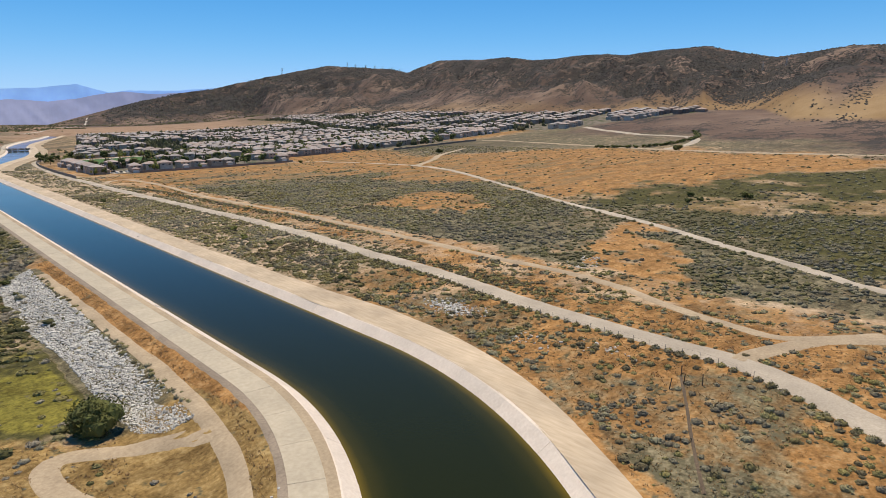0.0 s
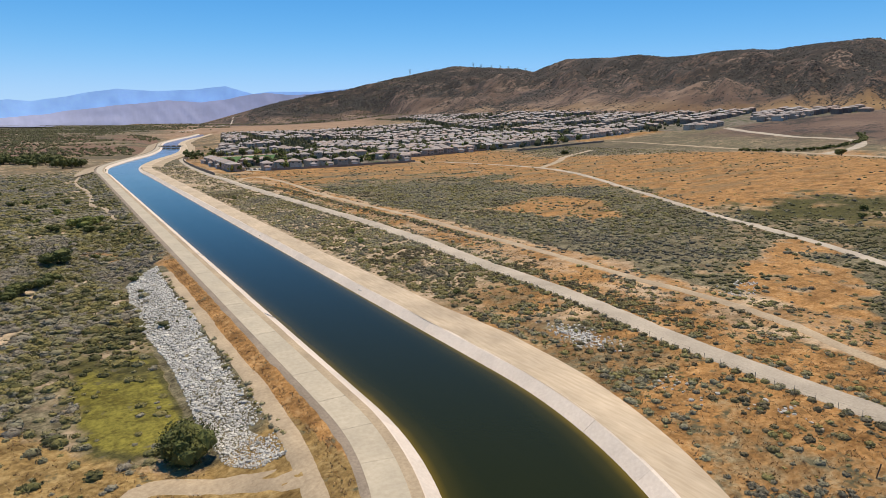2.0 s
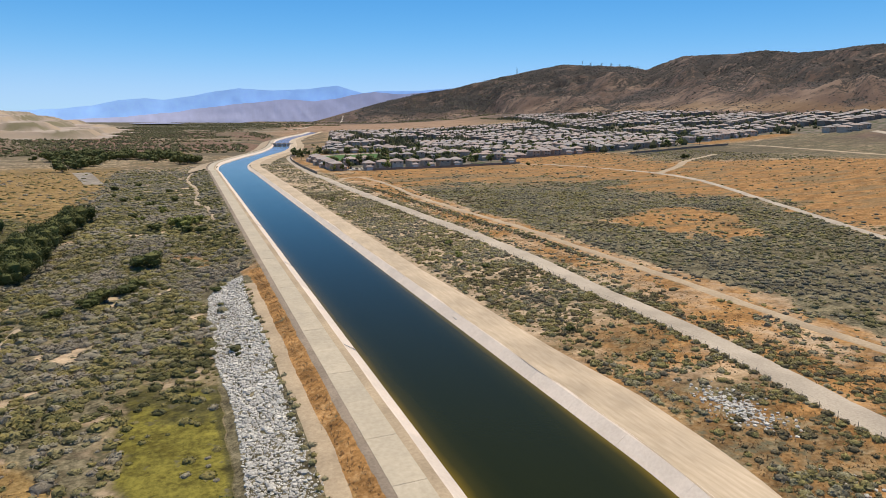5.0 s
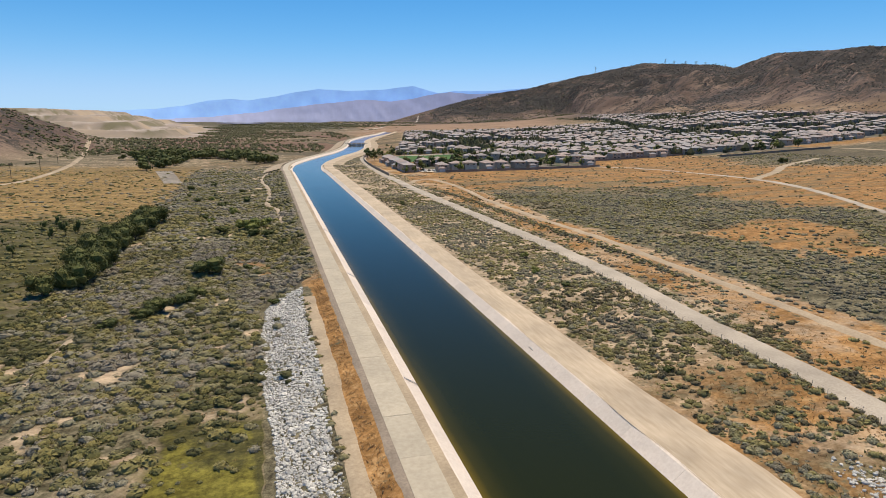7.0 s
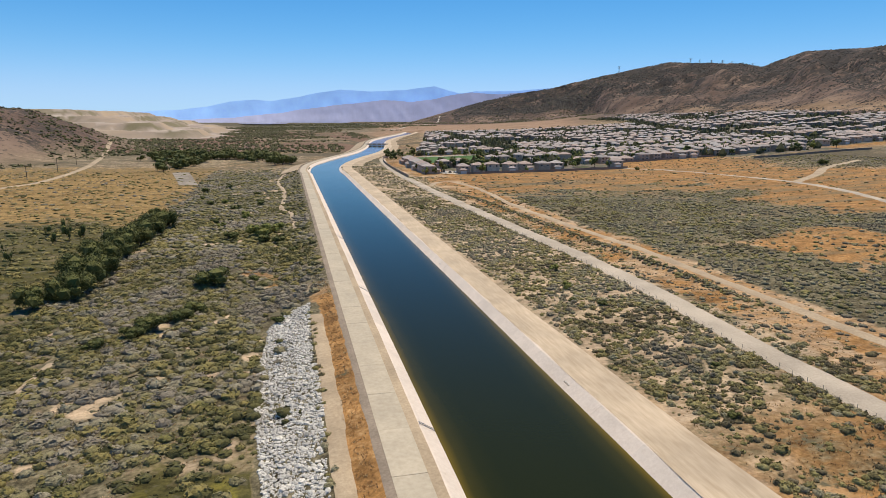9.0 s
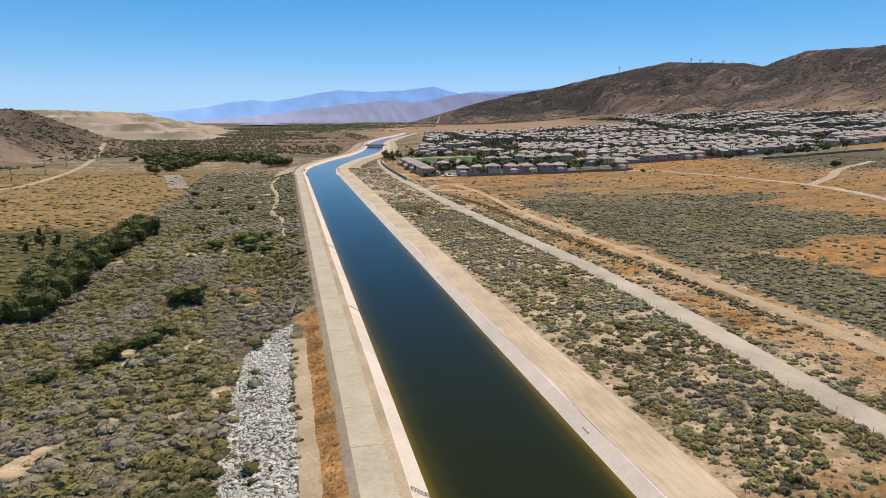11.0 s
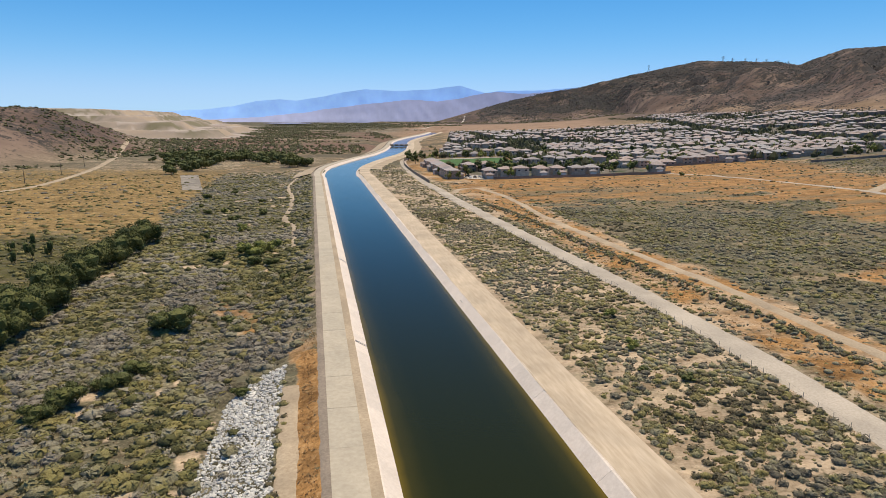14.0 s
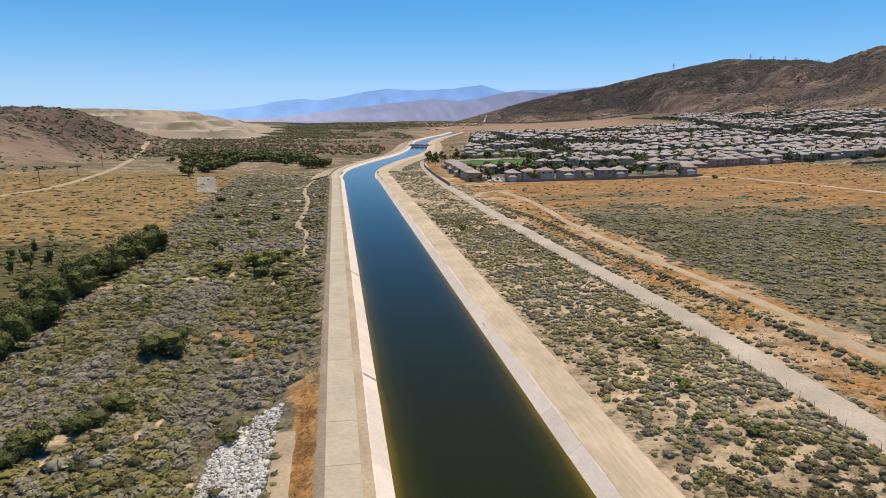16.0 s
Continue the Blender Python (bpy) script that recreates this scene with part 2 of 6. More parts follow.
def terrain(x, y, detail=True):
    d, j = nearest(x, y, CANAL)
    along = CANAL[j, 1]
    # right side rising gently to the hills
    e = x - 0.25 * (y - 400)
    right = np.interp(e, [20, 60, 200, 270, 400, 480, 590, 700, 820], [1.8, 2.3, 4.5, 7.0, 14.0, 18.0, 27.0, 41.0, 54.0]) + 8 * step(650, 1300, y) * step(100, 300, x)
    # left valley
    left = -3.0 - 1.2 * step(80, 100, -x) + 1.6 * step(110, 260, -x) + 5 * step(700, 1500, y)
    swale = -1.6 * np.exp(-((x + 88 + 0.02 * (y - 250)) / 7.0) ** 2) * step(90, 160, y) * (1 - step(420, 560, y))
    left = left + swale
    z = np.where(d > 0, right, left)
    z = np.where(np.abs(d) > 1e5, np.where(x > 100, right, left), z)
    mix = step(-40, 40, x - np.interp(y, [900, 2200], [110, 420]))
    z = np.where(y > 900, left * (1 - mix) + right * mix, z)
    if detail:
        z = z + (fbm(x, y, 40, 4, 11) - 0.5) * 1.3 * step(26, 60, np.abs(d)) + (fbm(x, y, 4, 2, 31) - 0.5) * 0.35 * step(24, 30, np.abs(d))
    # canal bank
    dl = -d
    rocky = step(40, 55, along) * (1 - step(178, 186, along))
    bank_a = np.interp(dl, [0, 21.6, 24.6, 27.3, 37.0, 60], [1.36, 1.36, 0.15, 0.05, -2.9, -3.0])
    bank_b = np.interp(dl, [0, 21.6, 30.0, 36.0, 60], [1.36, 1.36, -1.6, -2.6, -3.0])
    bank = bank_a * rocky + bank_b * (1 - rocky)
    z = np.where((d < 0) & (dl < 60), bank + (z - left) * step(30, 60, dl) + (left + 3.0) * step(36, 60, dl), z)
    z = np.where((d > 0) & (d < 45), 1.65 * (1 - step(24, 45, d)) + z * step(24, 45, d), z)
    # hills to the right: a far crest, a nearer row of spurs, gullies running down both
    r, az, crest, foot, t, gully, fine = hill_parts(x, y)
    elev = np.interp(az, HILL_AZ, HILL_EL)
    top = 44 + crest * np.tan(np.radians(elev))
    fall = 1 - np.clip((r - crest) / 1800, 0, 0.8)
    height = np.maximum(top - np.minimum(z, 60), 0)
    z0 = z
    z = z + (height * t ** 1.5 + height * (gully * 0.9 + fine * 0.5) * 3.2 * t ** 1.1 * (1 - t) ** 1.1) * fall * step(8, 12, az) * (az < 150)
    middle = foot + 0.42 * (crest - foot)
    ridge = 44 + middle * np.tan(np.radians(np.interp(az, SPUR_AZ, SPUR_EL))) - z0
    rise = np.where(t < 0.42, (t / 0.42) ** 1.25, np.clip((1 - t) / 0.58, 0, 1) ** 1.6)
    spur = np.maximum(ridge, 0) * np.clip(rise + (gully * 0.8 + fine * 0.5) * 2.4 * rise * (1 - rise), 0, 1.02) * (az > 26) * (az < 120)
    z = np.maximum(z, z0 + spur)
    over = 44 + r * np.tan(np.radians(elev)) * np.clip(0.80 + 0.2 * t, 0, 1)
    z = np.where((az > 18) & (az < 130) & (t > 0.12) & (r < crest * 1.02), np.minimum(z, np.maximum(over, 60)), z)
    # bouldery hill across the valley, and the terraces of the workings behind it
    b1 = np.hypot((x + 490) / 248, (y - 1000) / 490)
    z = z + 52 * (1 - step(0.33, 1, b1)) * (0.86 + 0.22 * ridged(x, y, 130, 4, 61)) + 7 * (ridged(x, y, 45, 3, 63) - 0.5) * (1 - step(0.5, 1.05, b1))
    stepped = terraces(x, y)[0]
    z = z + stepped + step(0, 6, stepped) * 6 * (fbm(x, y, 60, 4, 67) - 0.5)
    # low earth berm beside the track
    z = z + 1.0 * np.exp(-((x - berm_line(y)) / 1.3) ** 2) * step(140, 180, y) * (1 - step(340, 400, y))
    # bed of the canal, under its lining
    sink = np.maximum(20.5 - np.maximum(2.6, 0.011 * np.maximum(np.hypot(x + 75, y + 75), 100)), 6)
    z = np.where(np.abs(d) < sink, np.minimum(z, -7.0), z)
    return np.where((np.abs(d) < 34) & (along > 600), np.minimum(z, np.where(np.abs(d) < 27, -1.5, 0.2)), z)


def cover(x, y):
    """Shares of sage scrub, dry orange grass, green growth and hill scrub at a place."""
    d, j = nearest(x, y, CANAL)
    fine = (fbm(x, y, 9, 3, 13) - 0.5)
    wob = (fbm(x, y, 70, 5, 3) - 0.5) * 1.7 + fine * 0.5
    n1, n2 = fbm(x, y, 45, 4, 21), fbm(x, y, 26, 4, 23)
    left = np.where(np.abs(d) > 1e5, x < np.interp(y, [900, 2200], [110, 420]), d < 0)
    x2, y2 = x + wob * 60, y + wob * 70
    # left of the canal
    sage_l = 0.92 * step(0.25, 0.45, n1 + 0.25 + fine * 0.5)
    orange_l = 0.75 * step(0.52, 0.64, n2 + fine * 0.3) * 0.6
    green_l = 0.25 * step(0.5, 0.65, fbm(x, y, 30, 3, 29))
    patch = step(-56, -50, x2 * 0.3 + x * 0.7) * step(62, 72, y) * (1 - step(112, 132, y + fine * 20))
    green_l = np.maximum(green_l, patch)
    low = 64 + 1.37 * np.clip(-x - 44, 0, 24) + fine * 10
    orange_l = np.where(y < low, 0.9 - patch, orange_l) * (1 - 0.8 * patch)
    sage_l = np.where(y < low, 0.10, sage_l) * (1 - (0.97 - 0.35 * step(92, 112, y + fine * 20)) * patch)
    valley = step(93, 104, -x)
    meadow = (1 - step(380, 440, y2)) * valley
    hay = step(380, 430, y2) * (1 - step(640, 760, y2)) * valley
    sage_l = sage_l * (1 - valley) + valley * (0.3 + 0.35 * (1 - step(330, 400, y2)))
    sage_l = sage_l * (1 - 0.55 * step(480, 640, y + wob * 90))
    sage_l = np.maximum(sage_l, 0.42 * step(560, 700, y + wob * 90))
    orange_l = np.maximum(orange_l, 0.5 * step(560, 700, y + wob * 90) * step(0.4, 0.6, n1))
    green_l = green_l * (1 - valley) + meadow * 0.8
    orange_l = orange_l * (1 - valley) + hay * 0.4
    sandy = step(0.725, 0.75, fbm(x, y, 5, 4, 83)) * (1 - patch) * (1 - valley)
    sage_l, orange_l = sage_l * (1 - sandy), orange_l * (1 - sandy)
    toe = step(-52, -44, x + fine * 8) * step(120, 160, y) * (1 - step(240, 290, y)) * step(0.55, 0.62, fbm(x, y, 11, 4, 87))
    sage_l, orange_l = sage_l * (1 - 0.6 * toe), np.maximum(orange_l, 0.6 * toe)
    upper = step(186, 196, y) * (d > -34)
    sage_l, orange_l = np.maximum(sage_l, 0.7 * upper), orange_l * (1 - 0.6 * upper)
    # right of the canal
    bank = (1 - step(58, 64, x + wob * 4)) * (d > 0)
    near = 1 - step(60, 150, y)
    south = 1 - step(50, 105, y + wob * 25)
    sage_r = 0.66 * step(0.32, 0.52, n2 + fine * 0.35 + 0.1) * (1 - south) + south * (0.16 + 0.62 * step(0.40, 0.50, n2 + fine * 0.4 + 0.14 - np.abs(d - 33) / 60))
    orange_r = 0.12 + 0.35 * south + 0.75 * near * step(0.3, 0.55, n1 + fine * 0.3 + 0.08)
    strip = step(58, 62, x) * (1 - step(80, 86, x + wob * 8))
    field = step(80, 88, x + wob * 8)
    sage1 = step(60, 75, y2) * (1 - step(330, 400, y2 + 0.25 * x2) * (1 - 0.7 * step(0.5, 0.6, vnoise(x / 45 + wob, y / 7 + wob * 2, 95)) * (1 - step(380, 440, y)))) * (1 - step(168, 195, x2 - 0.12 * y2))
    glade = np.exp(-((x2 - 150) / 30) ** 2 - ((y2 - 200) / 36) ** 2)
    sage1 = sage1 * (1 - 0.9 * step(0.35, 0.7, glade + fine * 0.5))
    sage2 = (1 - step(34, 46, y2 - 0.5 * (x2 - 100))) * (1 - step(180, 200, x2))
    sage_f = np.clip(np.maximum(sage1, sage2), 0, 1) * (0.55 + 0.6 * step(0.3, 0.5, n2 + fine * 0.3))
    track = np.interp(y, TRAIL_FIELD[:, 1], TRAIL_FIELD[:, 0])
    green_f = step(5, 15, x - track + wob * 14 + fine * 10) * (1 - step(248, 280, y + 0.55 * x + wob * 60 + fine * 24)) * (0.45 + 0.6 * step(0.35, 0.5, n1 + fine * 0.3))
    upland = step(0, 60, x + wob * 60 - np.interp(y, [250, 330, 400], [410, 400, 300])) * (1 - step(500, 560, y))
    sage_f = np.maximum(sage_f * (1 - upland), upland * 0.52)
    orange_f = np.clip(1.0 - sage_f * 0.8 - green_f, 0.5, 1) * (0.62 + 0.45 * n1) * (1 - 0.5 * upland)
    sage = np.where(left, sage_l, sage_r * bank + strip * (0.26 + 0.30 * south) * step(0.35, 0.5, n2 + fine * 0.4 + 0.06 * south) + field * sage_f)
    orange = np.where(left, orange_l, orange_r * bank + strip * (0.42 - 0.12 * south + 0.3 * step(0.45, 0.6, n1 + fine)) + field * orange_f)
    green = np.where(left, green_l, 0.06 * bank + field * green_f)
    # beyond the estate and in the hills
    far = step(640, 800, y) * ~left
    orange = np.where(~left, orange * (1 - far) + far * (0.3 + 0.3 * n1), orange)
    sage = np.where(~left, sage * (1 - far) + far * (0.2 + 0.3 * n2), sage)
    hx, hy = x + 45, y - 20
    az = np.degrees(np.arctan2(hx, hy))
    e = x - 0.25 * (y - 400)
    hill = np.maximum(step(700, 800, e + 100 * wob), step(1700, 2600, y) * step(6, 14, az)) * (x > 0)
    hill = np.maximum(hill, (1 - step(0.72, 1.05, np.hypot((x + 490) / 248, (y - 1000) / 490))))
    hill = np.maximum(hill, step(500, 600, e + 90 * wob) * (1 - step(430, 480, y)) * (x > 0))
    slope = (d < -20.5) & (d > -25.2) & (y < 186 + 14 * fine)
    orange, sage, green = np.where(slope, 1.0, orange), np.where(slope, 0.0, sage), np.where(slope, 0.0, green)
    hill = np.where((az < 8) & (y > 1400), 0.0, hill)
    return np.clip(sage, 0, 1), np.clip(orange, 0, 1), np.clip(green, 0, 1), np.clip(hill, 0, 1)


def ground_at(x, y):
    x, y = np.atleast_1d(np.array(x, float)), np.atleast_1d(np.array(y, float))
    return terrain(x, y)


# ---- building helpers ----
def mesh_of(name, verts, faces, material, smooth=False):
    """A mesh from arrays: verts n x 3, faces m x 3 or m x 4."""
    verts, faces = np.asarray(verts, np.float32), np.asarray(faces, np.int32)
    me = bpy.data.meshes.new(name)
    k = faces.shape[1]
    me.vertices.add(len(verts))
    me.vertices.foreach_set("co", verts.ravel())
    me.loops.add(faces.size)
    me.loops.foreach_set("vertex_index", faces.ravel())
    me.polygons.add(len(faces))
    me.polygons.foreach_set("loop_start", np.arange(0, faces.size, k, dtype=np.int32))
    me.polygons.foreach_set("use_smooth", np.full(len(faces), smooth))
    for m in material if isinstance(material, (list, tuple)) else [material]:
        me.materials.append(m)
    me.update(calc_edges=True)
    return me


def grid_faces(rows, cols):
    a = (np.arange(rows - 1)[:, None] * cols + np.arange(cols - 1)[None, :]).ravel()
    return np.stack([a, a + 1, a + cols + 1, a + cols], 1)


def attach(ob, parent, label=""):
    ob.parent = parent
    if label:
        tagged(ob, label)
    return ob


def part(name, bm, material, parent, label=""):
    """One bmesh as one mesh object under a thing or a part."""
    me = bpy.data.meshes.new(name)
    bm.to_mesh(me)
    bm.free()
    me.materials.append(material)
    return attach(new(name, me), parent, label)


def block(bm, x0, x1, y0, y1, z0, z1, bevel=0.0):
    """A box added to a bmesh, with its edges eased."""
    made = bmesh.ops.create_cube(bm, size=1.0)["verts"]
    bmesh.ops.scale(bm, vec=(x1 - x0, y1 - y0, z1 - z0), verts=made)
    bmesh.ops.translate(bm, vec=((x0 + x1) / 2, (y0 + y1) / 2, (z0 + z1) / 2), verts=made)
    if bevel:
        edges = list({e for v in made for e in v.link_edges})
        bmesh.ops.bevel(bm, geom=edges, offset=bevel, segments=1, affect="EDGES")
    return bm


def ribbon(name, path, offsets, heights, material, drape=False, ragged=0.0, lift=0.05, smooth=True):
    """A strip along a path with the cross-section (offset to the right, height)."""
    r = across(path)
    k = len(heights)
    off = np.array(offsets, float)
    off = off.copy() if off.ndim == 2 else np.repeat(off[None], len(path), 0)
    if ragged:
        n = np.arange(len(path)) * 1.0
        for c, sgn in ((0, -1), (k - 1, 1)):
            off[:, c] += sgn * ragged * (fbm(n, n * 0 + sgn * 9, 5, 3, 5) - 0.45) * 2
    xy = path[:, None, :] + off[:, :, None] * r[:, None, :]
    h = np.repeat(np.array(heights, float)[None], len(path), 0)
    if drape:
        h = h + ground_at(xy[..., 0].ravel(), xy[..., 1].ravel()).reshape(h.shape) + lift
    v = np.concatenate([xy, h[..., None]], 2).reshape(-1, 3)
    return mesh_of(name, v, grid_faces(len(path), k)[:, ::-1], material, smooth)

# ---- materials ----
def nodes_of(name):
    m = bpy.data.materials.new(name)
    m.use_nodes = True
    nt = m.node_tree
    return m, nt, nt.nodes["Principled BSDF"]


def put(nt, kind, **values):
    n = nt.nodes.new(kind)
    for key, value in values.items():
        n.inputs[key.replace("_", " ")].default_value = value
    return n


def noise_fac(nt, size, detail=4, rough=0.55, coords=None, stretch=None):
    """Noise of real size in metres, 0 to 1."""
    n = put(nt, "ShaderNodeTexNoise", Scale=1.0 / size, Detail=detail, Roughness=rough)
    if coords is None:
        coords = nt.nodes.new("ShaderNodeNewGeometry").outputs["Position"]
    if stretch:
        mp = put(nt, "ShaderNodeMapping", Scale=stretch)
        nt.links.new(coords, mp.inputs["Vector"])
        coords = mp.outputs[0]
    nt.links.new(coords, n.inputs["Vector"])
    return n.outputs[0]


def ramp(nt, fac, stops):
    r = nt.nodes.new("ShaderNodeValToRGB")
    while len(r.color_ramp.elements) < len(stops):
        r.color_ramp.elements.new(0.5)
    for el, (pos, col) in zip(r.color_ramp.elements, stops):
        el.position, el.color = pos, (*col, 1)
    nt.links.new(fac, r.inputs[0])
    return r.outputs[0]


def mix(nt, fac, a, b, mode="MIX"):
    n = nt.nodes.new("ShaderNodeMix")
    n.data_type, n.blend_type = "RGBA", mode
    for sock, val in ((n.inputs[0], fac), (n.inputs[6], a), (n.inputs[7], b)):
        if isinstance(val, (int, float)):
            sock.default_value = val
        elif isinstance(val, tuple):
            sock.default_value = (*val, 1)
        else:
            nt.links.new(val, sock)
    return n.outputs[2]


def sharpen(nt, fac, lo, hi):
    n = nt.nodes.new("ShaderNodeMapRange")
    n.inputs[1].default_value, n.inputs[2].default_value = lo, hi
    nt.links.new(fac, n.inputs[0])
    return n.outputs[0]


def calc(nt, op, a, b):
    n = nt.nodes.new("ShaderNodeMath")
    n.operation = op
    for sock, val in zip(n.inputs, (a, b)):
        if isinstance(val, (int, float)):
            sock.default_value = val
        else:
            nt.links.new(val, sock)
    return n.outputs[0]


def relief(nt, bsdf, fac, height, strength=0.6):
    b = put(nt, "ShaderNodeBump", Strength=strength, Distance=height)
    nt.links.new(fac, b.inputs["Height"])
    nt.links.new(b.outputs[0], bsdf.inputs["Normal"])


def plain(name, dark, light, size=1.0, rough=0.85, bump=0.01, vary="", metal=0.0, broad=None, amount=0.25, stretch=None, spread=0.24):
    """Two tones at two scales, with fine relief; vary: object or island, for a tone of its own for each piece."""
    m, nt, b = nodes_of(name)
    b.inputs["Roughness"].default_value, b.inputs["Metallic"].default_value = rough, metal
    fine = noise_fac(nt, size, 5, 0.6, stretch=stretch)
    col = ramp(nt, fine, [(0.3, dark), (0.7, light)])
    wide = noise_fac(nt, broad or size * 14, 3)
    col = mix(nt, 1.0, col, ramp(nt, wide, [(0.3, (1 - amount,) * 3), (0.7, (1 + amount * 0.4,) * 3)]), "MULTIPLY")
    if vary:
        src = nt.nodes.new("ShaderNodeObjectInfo").outputs["Random"] if vary == "object" else nt.nodes.new("ShaderNodeNewGeometry").outputs["Random Per Island"]
        col = mix(nt, 1.0, col, ramp(nt, src, [(0.0, (1 - spread,) * 3), (0.5, (1, 0.99, 0.98)), (1.0, (1 + spread * 0.8, 1 + spread * 0.7, 1 + spread * 0.6))]), "MULTIPLY")
    nt.links.new(col, b.inputs["Base Color"])
    if bump:
        relief(nt, b, fine, bump)
    return m


def palette(name, colours, size=0.4, rough=0.85, vary="object", bump=0.01, contrast=0.28):
    """Each piece takes one of several colours by its own random number."""
    m, nt, b = nodes_of(name)
    b.inputs["Roughness"].default_value = rough
    if vary == "plant":
        at = nt.nodes.new("ShaderNodeAttribute")
        at.attribute_name = "plant"
        src = at.outputs["Fac"]
    else:
        src = nt.nodes.new("ShaderNodeObjectInfo").outputs["Random"] if vary == "object" else nt.nodes.new("ShaderNodeNewGeometry").outputs["Random Per Island"]
    n = len(colours)
    col = ramp(nt, src, [(i / n, c) for i, c in enumerate(colours)])
    fine = noise_fac(nt, size, 4, 0.6)
    col = mix(nt, 1.0, col, ramp(nt, fine, [(0.3, (1 - contrast,) * 3), (0.7, (1 + contrast * 0.45,) * 3)]), "MULTIPLY")
    nt.links.new(col, b.inputs["Base Color"])
    if bump:
        relief(nt, b, fine, bump)
    return m


def ground_material():
    m, nt, b = nodes_of("ground")
    b.inputs["Roughness"].default_value = 0.95
    b.inputs["Specular IOR Level"].default_value = 0.15

    def share(name):
        a = nt.nodes.new("ShaderNodeAttribute")
        a.attribute_name = name
        return a.outputs["Fac"]
    grain = noise_fac(nt, 0.7, 5, 0.65)
    tuft = noise_fac(nt, 3.2, 5, 0.7)
    patch = noise_fac(nt, 22, 5, 0.6)
    sand = ramp(nt, grain, [(0.28, SAND[0]), (0.72, SAND[1])])
    both = calc(nt, "MULTIPLY", calc(nt, "ADD", tuft, grain), 0.5)
    orange = ramp(nt, both, [(0.36, ORANGE[0]), (0.5, ORANGE[1]), (0.62, ORANGE[2])])
    # scrub litter, with the shade between shrubs painted in as its darkest stop
    sage = ramp(nt, both, [(0.40, SAGE_AND_SHADE[0]), (0.5, SAGE_AND_SHADE[1]), (0.61, SAGE_AND_SHADE[2])])
    green = ramp(nt, both, [(0.36, GREEN[0]), (0.62, GREEN[1])])

    def edge(name, lo, hi):
        mixd = calc(nt, "ADD", share(name), calc(nt, "MULTIPLY", calc(nt, "SUBTRACT", calc(nt, "ADD", tuft, patch), 1.0), 0.9))
        return sharpen(nt, mixd, lo, hi)
    col = mix(nt, edge("orange", 0.2, 0.65), sand, orange)
    col = mix(nt, edge("sage", 0.25, 0.6), col, sage)
    col = mix(nt, edge("green", 0.2, 0.85), col, green)
    col = mix(nt, edge("gold", 0.25, 0.65), col, ramp(nt, both, [(0.38, (0.13, 0.080, 0.028)), (0.5, (0.255, 0.165, 0.062)), (0.62, (0.37, 0.26, 0.115))]))
    col = mix(nt, edge("lush", 0.3, 0.7), col, ramp(nt, both, [(0.38, (0.070, 0.060, 0.012)), (0.6, (0.215, 0.188, 0.036))]))
    wear = noise_fac(nt, 9.0, 6, 0.75, stretch=(0.7, 1.6, 1.0))
    col = mix(nt, 1.0, col, ramp(nt, wear, [(0.36, (0.58, 0.55, 0.5)), (0.5, (1.0, 1.0, 1.0)), (0.64, (1.28, 1.26, 1.22))]), "MULTIPLY")
    # scrub of the far plain, seen as dark tufts
    band = noise_fac(nt, 1.0, 3, 0.6, stretch=(0.018, 0.11, 0.1))
    col = mix(nt, calc(nt, "MULTIPLY", sharpen(nt, band, 0.48, 0.62), calc(nt, "MULTIPLY", share("field"), 0.75)), col, (0.17, 0.135, 0.075))
    dots = sharpen(nt, calc(nt, "ADD", noise_fac(nt, 4.0, 3, 0.75), calc(nt, "MULTIPLY", share("speck"), 0.2)), 0.62, 0.70)
    col = mix(nt, dots, col, ramp(nt, patch, [(0.4, (0.085, 0.075, 0.04)), (0.6, (0.13, 0.115, 0.07))]))
    olive = sharpen(nt, noise_fac(nt, 1.0, 5, 0.65, stretch=(0.005, 0.011, 0.01)), 0.46, 0.56)
    col = mix(nt, calc(nt, "MULTIPLY", olive, share("plain")), col, ramp(nt, tuft, [(0.35, (0.06, 0.05, 0.03)), (0.65, (0.15, 0.12, 0.075))]))
    col = mix(nt, edge("russet", 0.35, 0.7), col, ramp(nt, both, [(0.38, (0.10, 0.058, 0.040)), (0.5, (0.17, 0.105, 0.07)), (0.62, (0.27, 0.18, 0.12))]))
    stubble = noise_fac(nt, 1.0, 5, 0.65, stretch=(0.01, 0.03, 0.01))
    col = mix(nt, share("fallow"), col, ramp(nt, stubble, [(0.35, (0.20, 0.125, 0.075)), (0.5, (0.29, 0.19, 0.12)), (0.65, (0.35, 0.24, 0.155))]))
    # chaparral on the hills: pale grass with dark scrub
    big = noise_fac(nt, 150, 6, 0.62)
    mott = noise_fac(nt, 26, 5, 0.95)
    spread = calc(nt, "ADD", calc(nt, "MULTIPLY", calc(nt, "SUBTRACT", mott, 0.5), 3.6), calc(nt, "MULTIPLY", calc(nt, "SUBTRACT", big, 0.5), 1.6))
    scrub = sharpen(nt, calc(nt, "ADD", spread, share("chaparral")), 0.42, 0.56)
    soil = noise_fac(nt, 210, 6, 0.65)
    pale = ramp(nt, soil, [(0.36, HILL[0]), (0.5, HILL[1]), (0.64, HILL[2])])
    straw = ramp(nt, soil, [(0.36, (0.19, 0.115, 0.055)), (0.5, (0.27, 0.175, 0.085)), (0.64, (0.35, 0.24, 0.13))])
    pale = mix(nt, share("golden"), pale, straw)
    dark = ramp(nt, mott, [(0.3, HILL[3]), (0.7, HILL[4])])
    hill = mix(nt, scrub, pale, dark)
